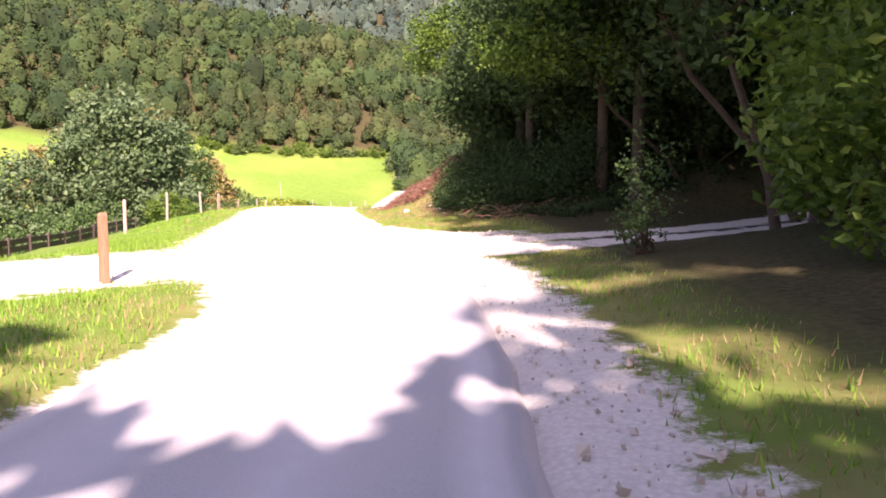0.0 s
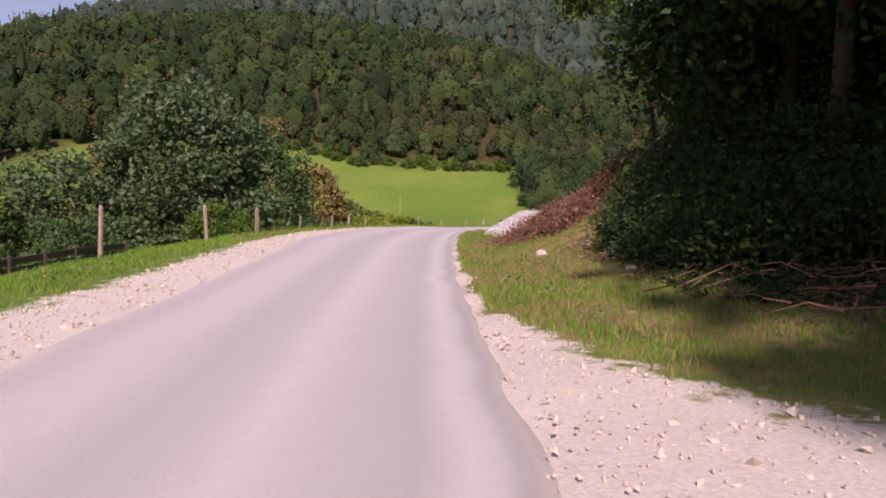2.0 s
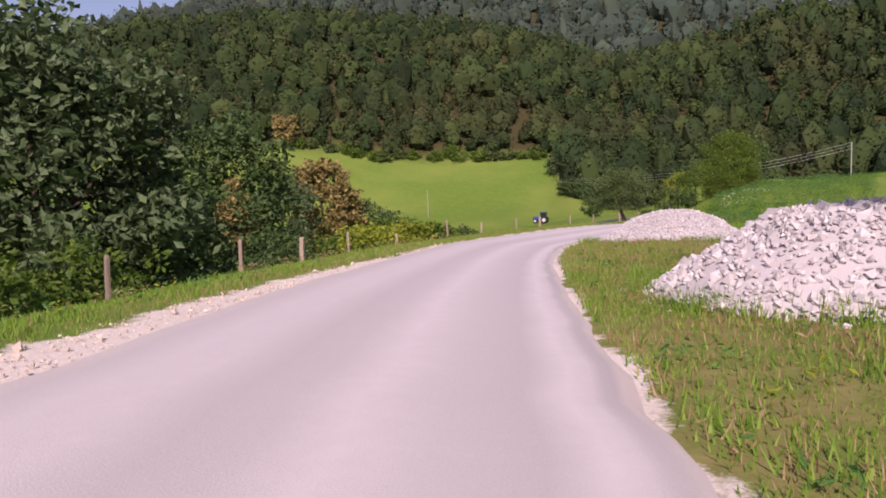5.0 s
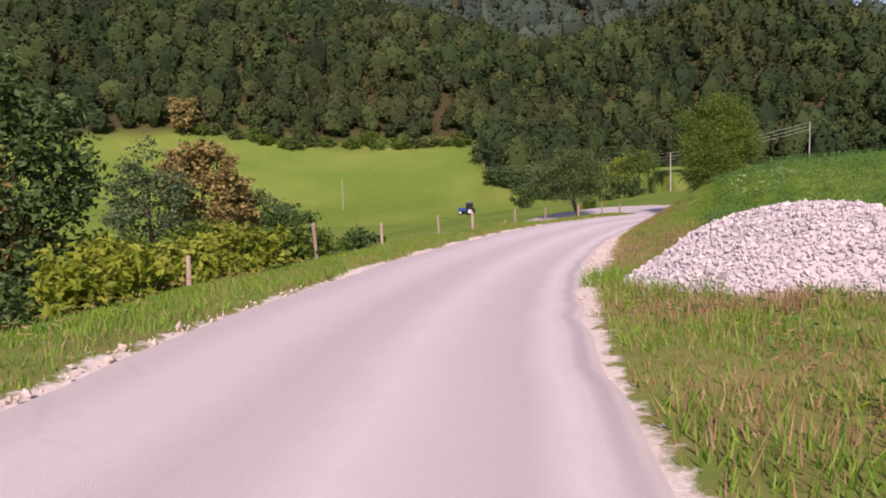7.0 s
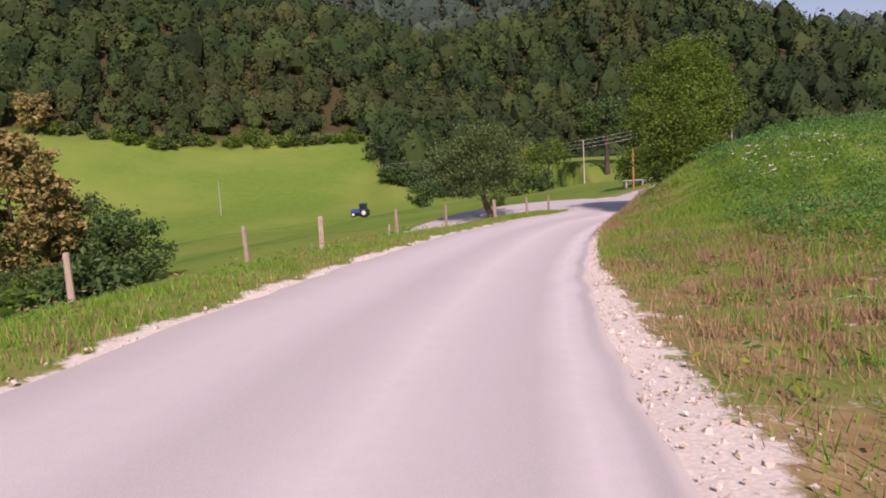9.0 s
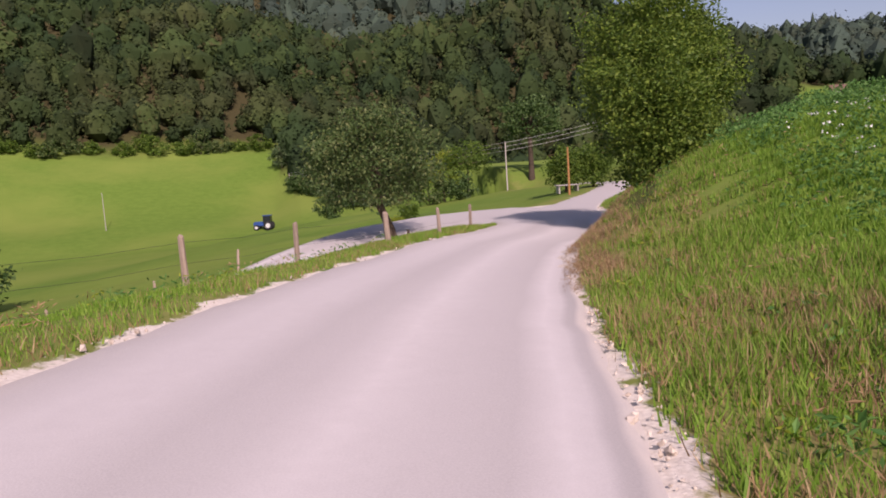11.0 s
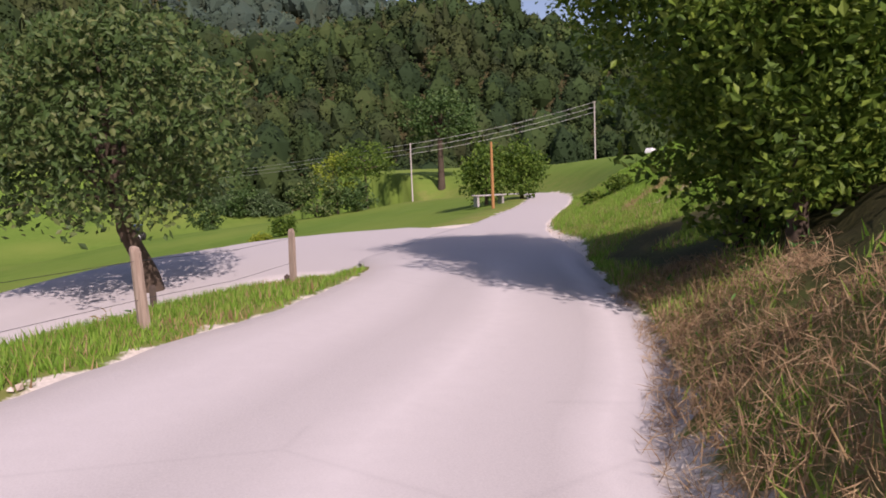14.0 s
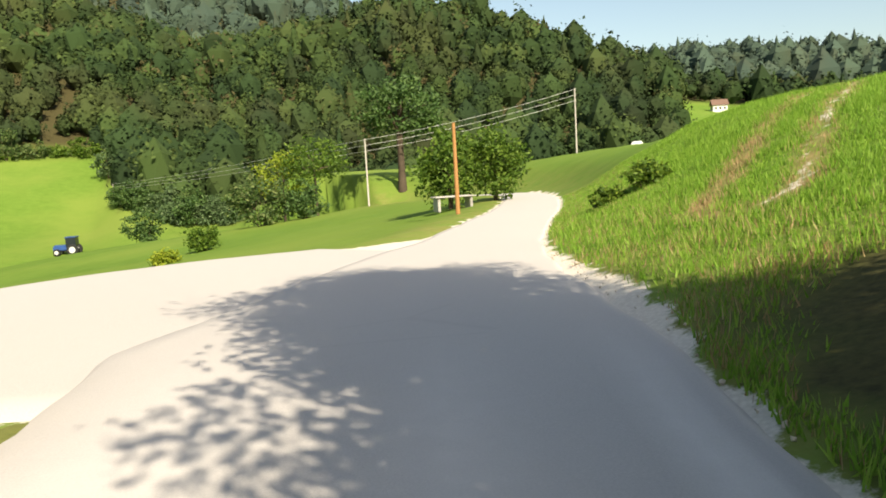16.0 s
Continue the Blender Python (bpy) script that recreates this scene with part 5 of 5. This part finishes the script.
# dry vines hanging over the crest, dead wood on the bank
x, y = scatter(2000, 32, 39, 3.2, 6.5, gen)
vines = mesh_object("dry_vines", *joined([sticks(np.c_[x, y, height(x, y) + gen.uniform(0, 0.2, len(x))], 0.4, 0.006, gen), leaf_cloud(np.c_[x, y, height(x, y) + gen.uniform(0, 0.25, len(x))], 0.1, gen)]), BLADE_DRY)
tagged(vines, "dry straw-coloured vines over the bank's edge", "dry vines", kind="stuff")
x, y = scatter(900, 20, 32, 3.0, 7.0, gen)
deadwood = mesh_object("dead_wood", *sticks(np.c_[x, y, height(x, y) + gen.uniform(0, 0.25, len(x))], 0.6, 0.009, gen, 0.3), BRUSH)
tagged(deadwood, "fallen dead twigs at the foot of the bank", "dead wood", kind="stuff")

# reddish vines climbing over the bushes at the foot of the bank
n = 1500
vx = gen.uniform(-1.2, 0.5, n)
vy = 31.3 + 0.9 * vx + gen.normal(0, 0.35, n)
vz = height(vx, vy) + gen.uniform(0, 1, n) * 0.4
climbers = mesh_object("climbing_vines", *joined([sticks(np.c_[vx, vy, vz], 0.45, 0.006, gen, 0.9), leaf_cloud(np.c_[vx, vy, vz] + gen.normal(0, 0.1, (n, 3)), 0.09, gen)]), BRUSH)
tagged(climbers, "withered reddish vines hanging over the bank's bushes", "dry vines", kind="stuff")
# ivy and low leaves that cover the shaded bank
x, y = scatter(60000, 19, 40, 3.0, 11.0, gen)
steep = height(x, y) - np.interp(road_frame(x, y)[0], MAIN_S, MAIN[:, 2])
ok = (steep > np.interp(y, [21, 23, 27.5, 29], [0.3, 0.02, 0.02, 0.45])) & (x > 0.25 + 0.06 * (y - 25.5) ** 2 + 0.25 * ripple(x, y, 1.3, 4)) & (ripple(x, y, 1.6, 2) + 0.5 * ripple(x, y, 0.6, 11) > -0.45)
x, y = x[ok], y[ok]
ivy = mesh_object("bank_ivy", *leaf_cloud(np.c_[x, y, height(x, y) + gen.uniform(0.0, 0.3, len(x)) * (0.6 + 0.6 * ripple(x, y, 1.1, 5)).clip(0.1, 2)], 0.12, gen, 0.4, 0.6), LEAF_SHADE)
tagged(ivy, "dark ivy and low leaves covering the shaded bank", "ivy", kind="stuff")

# ---- grass ----
def blades(x, y, tall, gen, mat, name, label, wide=0.0085):
    """Single pointed blades, leaning at random."""
    n = len(x)
    z = height(x, y)
    h = tall * gen.uniform(0.4, 1.4, n)
    a = gen.uniform(0, 6.28, n)
    lean = gen.normal(0, 0.38, (n, 2)) * h[:, None]
    w = np.c_[np.cos(a), np.sin(a)] * wide * gen.uniform(0.6, 1.5, n)[:, None]
    verts = np.stack([np.c_[x - w[:, 0], y - w[:, 1], z - 0.02], np.c_[x + w[:, 0], y + w[:, 1], z - 0.02], np.c_[x + lean[:, 0], y + lean[:, 1], z + h]], 1).reshape(-1, 3)
    ob = mesh_object(name, verts, np.arange(3 * n, dtype=np.int32).reshape(n, 3), mat)
    return tagged(ob, label, "grass", kind="stuff")


def turf_places(spec, gen):
    xs, ys = [], []
    for n, a, b, c, d in spec:
        x, y = scatter(n, a, b, c, d, gen)
        xs.append(x), ys.append(y)
    x, y = np.concatenate(xs), np.concatenate(ys)
    st, dr, wd = cover_of(x, y)
    s, o, _ = road_frame(x, y)
    on = (o < np.interp(s, EDGE_S, EDGE_R) + 0.1) & (o > -np.interp(s, EDGE_S, EDGE_L) - 0.1)
    pile_q = np.min([((x - at[0]) / r[0]) ** 2 + ((y - at[1]) / r[1]) ** 2 for at, r, _, _, _ in PILES], axis=0)
    kl, dl = nearest(LOWER[:, :2], x, y)
    ok = (gen.uniform(0.15, 0.62, len(x)) > st) & ~on & (pile_q > 0.8) & ((dl > LOWER[kl, 4] + 0.1) | (o > 0)) & ~((y > 100.0) & (o < 0)) & (gen.uniform(0, 1, len(x)) > wd * 1.15) & (gen.uniform(0, 1, len(x)) > 0.55 * dr)
    return x[ok], y[ok], dr[ok]


x, y, dr = turf_places([(130000, 1, 45, 0.5, 5.5), (40000, -2, 20, -7, -2.0), (110000, 16, 70, -6.8, -2.6), (170000, 42, 82, 0.5, 7), (100000, 60, 100, -6.3, -2.7), (230000, 76, 104, 0.5, 7), (90000, 98, 117, 0.9, 9), (30000, 115, 128, 0.9, 8), (80000, 103, 128, 2.0, 13), (60000, 20, 36, 0.6, 4.2), (50000, 88, 101, -6.5, -2.3), (50000, 70, 102, 6, 13)], gen)
is_dry = gen.uniform(0, 1, len(x)) < dr * (0.45 + 0.55 * (ripple(x, y, 2.2, 3) > 0.0))
s_b, o_b, _ = road_frame(x, y)
tall_b = (0.55 + 0.55 * smooth01(ripple(x, y, 1.4, 6) + 0.5)) * np.where(o_b < 0, 0.085, np.interp(s_b, [0, 20, 40, 50, 76, 84, 98, 102, 125], [0.06, 0.075, 0.11, 0.14, 0.13, 0.13, 0.14, 0.11, 0.1]))
blades(x[~is_dry], y[~is_dry], tall_b[~is_dry], gen, BLADE, "verge_grass", "rough green grass along the road and on its banks")
blades(x[is_dry], y[is_dry], tall_b[is_dry] * 1.05, gen, BLADE_DRY, "dry_grass", "dry straw-coloured grass on the road banks", 0.006)
# ragged tufts in the rough verge, green and withered
for count, mat, name, label in ((200, BLADE, "verge_tufts", "ragged green grass tufts in the stony verge"), (230, HAY, "withered_tufts", "rust-brown withered grass tufts in the stony verge")):
    x, y = scatter(count, 58, 82, 1.5, 6.5, gen)
    spread = gen.uniform(0.06, 0.2, count)
    x, y = (np.repeat(c, 70) + gen.normal(0, 1, 70 * count) * np.repeat(spread, 70) for c in (x, y))
    blades(x, y, np.full(len(x), 0.17), gen, mat, name, label, 0.007)
# taller tufts round the foot of the gravel heaps
for at, radii, _, _, _ in PILES:
    turn, reach = gen.uniform(0, 2 * math.pi, 5200), gen.uniform(0.9, 1.12, 5200)
    x, y = at[0] + np.cos(turn) * radii[0] * reach, at[1] + np.sin(turn) * radii[1] * reach
    clump = ripple(x, y, 0.7, 4) > -0.1
    blades(x[clump], y[clump], np.full(int(clump.sum()), 0.24), gen, BLADE, "tuft_grass", "tall grass tufts at the foot of a gravel heap")
# broad-leaved weeds and withered tufts in the verges
for count, mat, size, name, label in ((300, LEAF_LUSH, 0.075, "verge_weeds", "broad-leaved green weeds in the road verges"), (420, BLADE_DRY, 0.075, "withered_weeds", "withered brown weeds in the road verges"), (120, LEAF_LIME, 0.07, "pale_weeds", "pale yellow-green weeds in the road verges")):
    x1, y1 = scatter(count, 20, 98, 1.1, 6.0, gen)
    x2, y2 = scatter(count // 3, 20, 100, -5.4, -3.9, gen)
    x, y = np.r_[x1, x2], np.r_[y1, y2]
    st, _, _ = cover_of(x, y)
    free = (st < 0.42) & np.all([((x - at[0]) / r[0]) ** 2 + ((y - at[1]) / r[1]) ** 2 > 1 for at, r, _, _, _ in PILES], axis=0)
    x, y = x[free], y[free]
    k = len(x)
    px = np.repeat(x, 14) + gen.normal(0, 0.11, 14 * k)
    py = np.repeat(y, 14) + gen.normal(0, 0.11, 14 * k)
    weeds = mesh_object(name, *leaf_cloud(np.c_[px, py, height(px, py) + gen.uniform(0.02, 0.2, 14 * k)], size, gen, 0.1, 0.2 if mat is BLADE_DRY else 0.35), mat)
    tagged(weeds, label, "weeds", kind="stuff")
# mown dry grass hanging on the cut bank, with a few long straws
for n_hay, lo, hi, long, slim, lift in ((42000, 0.6, 2.2, 0.15, 0.03, 0.12), (1500, 0.6, 2.3, 0.30, 0.02, 0.12)):
    x, y = scatter(n_hay, 83.5, 98.5, lo, hi, gen)
    s_h, o_h, _ = road_frame(x, y)
    ok = (ripple(x, y, 1.1, 4) + 0.6 * ripple(x, y, 0.5, 15) > -0.5) & (o_h - np.interp(s_h, EDGE_S, EDGE_R) > (-0.12 if long < 0.3 else 0.25)) & (o_h - np.interp(s_h, EDGE_S, EDGE_R) < np.interp(s_h, [83, 87, 89, 93, 97], [0.35, 0.6, 0.9, 1.2, 1.6]) + 0.3 * ripple(x, y, 1.7, 6))
    x, y = x[ok], y[ok]
    hay = mesh_object("cut_hay", *leaf_cloud(np.c_[x, y, height(x, y) + gen.uniform(0, lift, len(x))], long, gen, 0.7, slim), HAY)
    tagged(hay, "withered cut grass lying on the steep bank", "hay", kind="stuff")
# nettles and other lush weeds on top of the mound
x, y = scatter(1500, 76, 98, 3.6, 13.0, gen)
k = len(x)
px, py = np.repeat(x, 22) + gen.normal(0, 0.17, 22 * k), np.repeat(y, 22) + gen.normal(0, 0.17, 22 * k)
nettles = mesh_object("mound_weeds", *leaf_cloud(np.c_[px, py, height(px, py) + gen.uniform(0.03, 0.42, 22 * k)], 0.085, gen, 0.5, 0.4), LEAF_LUSH)
tagged(nettles, "lush green nettles and weeds on the grassy mound", "weeds", kind="stuff")

# white umbels in the lush grass of the bank
x, y = scatter(80, 85, 90, 4.5, 7.5, gen)
x, y = np.repeat(x, 6) + gen.normal(0, 0.035, 6 * len(x)), np.repeat(y, 6) + gen.normal(0, 0.035, 6 * len(y))
flowers = mesh_object("wild_flowers", *leaf_cloud(np.c_[x, y, height(x, y) + 0.17 + gen.normal(0, 0.015, len(x))], 0.035, gen, 0.0, 0.9), PETAL)
tagged(flowers, "small white flower heads among the bank's grass", "flowers", kind="stuff")

# ---- bale, tractor, house ----
bale_x, bale_y = 38.5, 154.0
bale = thing("round_bale", (bale_x, bale_y, ground_z(bale_x, bale_y)), "round hay bale wrapped in white film", "hay bale")
bm = bmesh.new()
bmesh.ops.create_cone(bm, cap_ends=True, segments=28, radius1=0.46, radius2=0.46, depth=0.85, matrix=pose(0, 0, 0.44, 90, 0, 30))
bmesh.ops.bevel(bm, geom=[e for e in bm.edges if len(e.link_faces) == 2 and e.calc_face_angle(0) > 1], offset=0.08, segments=3, affect="EDGES")
part("wrap", bm, BALE_WRAP, bale)


def box(bm, size, at, bevel=0.03):
    geo = bmesh.ops.create_cube(bm, size=1, matrix=Matrix.Translation(at) @ Matrix.Diagonal((*size, 1)))
    edges = list({e for v in geo["verts"] for e in v.link_edges})
    bmesh.ops.bevel(bm, geom=edges, offset=bevel, segments=2, affect="EDGES")


def boxed(*boxes):
    bm = bmesh.new()
    for size, at in boxes:
        box(bm, size, at)
    return bm


tx, ty = -18.2, 212.5
tractor = thing("tractor", pose(tx, ty, ground_z(tx, ty), 0, 0, 80), "blue tractor with a dark cab standing in the meadow", "tractor")
part("bonnet", boxed(((0.9, 1.7, 0.75), (0, 1.2, 1.15)), ((0.7, 0.3, 0.5), (0, 2.1, 1.05))), TRACTOR_BLUE, tractor)
part("cab", boxed(((1.4, 1.35, 1.2), (0, -0.35, 1.95))), CAB_GLASS, tractor)
part("cab_roof", boxed(((1.5, 1.5, 0.14), (0, -0.35, 2.6))), TRACTOR_BLUE, tractor)
part("chassis", boxed(((0.5, 3.2, 0.4), (0, 0.4, 0.75))), RUBBER, tractor)
for sx_, yy, r, w in ((-0.8, -0.6, 0.8, 0.42), (0.8, -0.6, 0.8, 0.42), (-0.75, 1.6, 0.5, 0.3), (0.75, 1.6, 0.5, 0.3)):
    bm = bmesh.new()
    bmesh.ops.create_cone(bm, cap_ends=True, segments=24, radius1=r, radius2=r, depth=w, matrix=pose(sx_, yy, r, 0, 90, 0))
    bmesh.ops.bevel(bm, geom=[e for e in bm.edges if len(e.link_faces) == 2 and e.calc_face_angle(0) > 1], offset=0.06, segments=2, affect="EDGES")
    wheel = part("wheel", bm, RUBBER, tractor)
    bm = bmesh.new()
    bmesh.ops.create_cone(bm, cap_ends=True, segments=20, radius1=r * 0.55, radius2=r * 0.5, depth=w + 0.05, matrix=pose(sx_, yy, r, 0, 90, 0))
    part("rim", bm, RIM_WHITE, wheel)


def house(x, y, w, d, h, rz, label):
    root = thing("house", pose(x, y, ground_z(x, y) - 0.5, 0, 0, rz), label, "house", "far houses")
    part("wall", boxed(((w, d, h), (0, 0, h / 2))), WALL_WHITE, root)
    bm = bmesh.new()
    v = [bm.verts.new(p) for p in ((-w * 0.58, -d * 0.6, h - 0.3), (w * 0.58, -d * 0.6, h - 0.3), (w * 0.58, d * 0.6, h - 0.3), (-w * 0.58, d * 0.6, h - 0.3), (-w * 0.58, 0, h + d * 0.42), (w * 0.58, 0, h + d * 0.42))]
    for f in ((0, 1, 5, 4), (2, 3, 4, 5), (0, 4, 3), (1, 2, 5), (0, 3, 2, 1)):
        bm.faces.new([v[i] for i in f])
    part("roof", bm, ROOF_TILE, root)
    for k in (-0.3, 0.0, 0.3):
        part("window", boxed(((w * 0.13, 0.12, h * 0.25), (k * w, -d / 2 - 0.02, h * 0.55))), CAB_GLASS, root)
    return root


house(161.5, 302.0, 4.6, 4.0, 2.8, -25, "white rendered farmhouse with a red-brown roof")

# small plank footbridge beside the bend
tb = thing("plank_table", (11.0, 123.0, ground_z(11.0, 123.0)), "low grey plank platform beside the bend", "platform")
for k in range(4):
    part("plank", boxed(((1.6, 0.2, 0.05), (0, -0.33 + 0.22 * k, 0.55))), PLANK, tb)
for sx_ in (-0.65, 0.65):
    part("leg", boxed(((0.1, 0.7, 0.55), (sx_, 0, 0.26))), PLANK, tb)
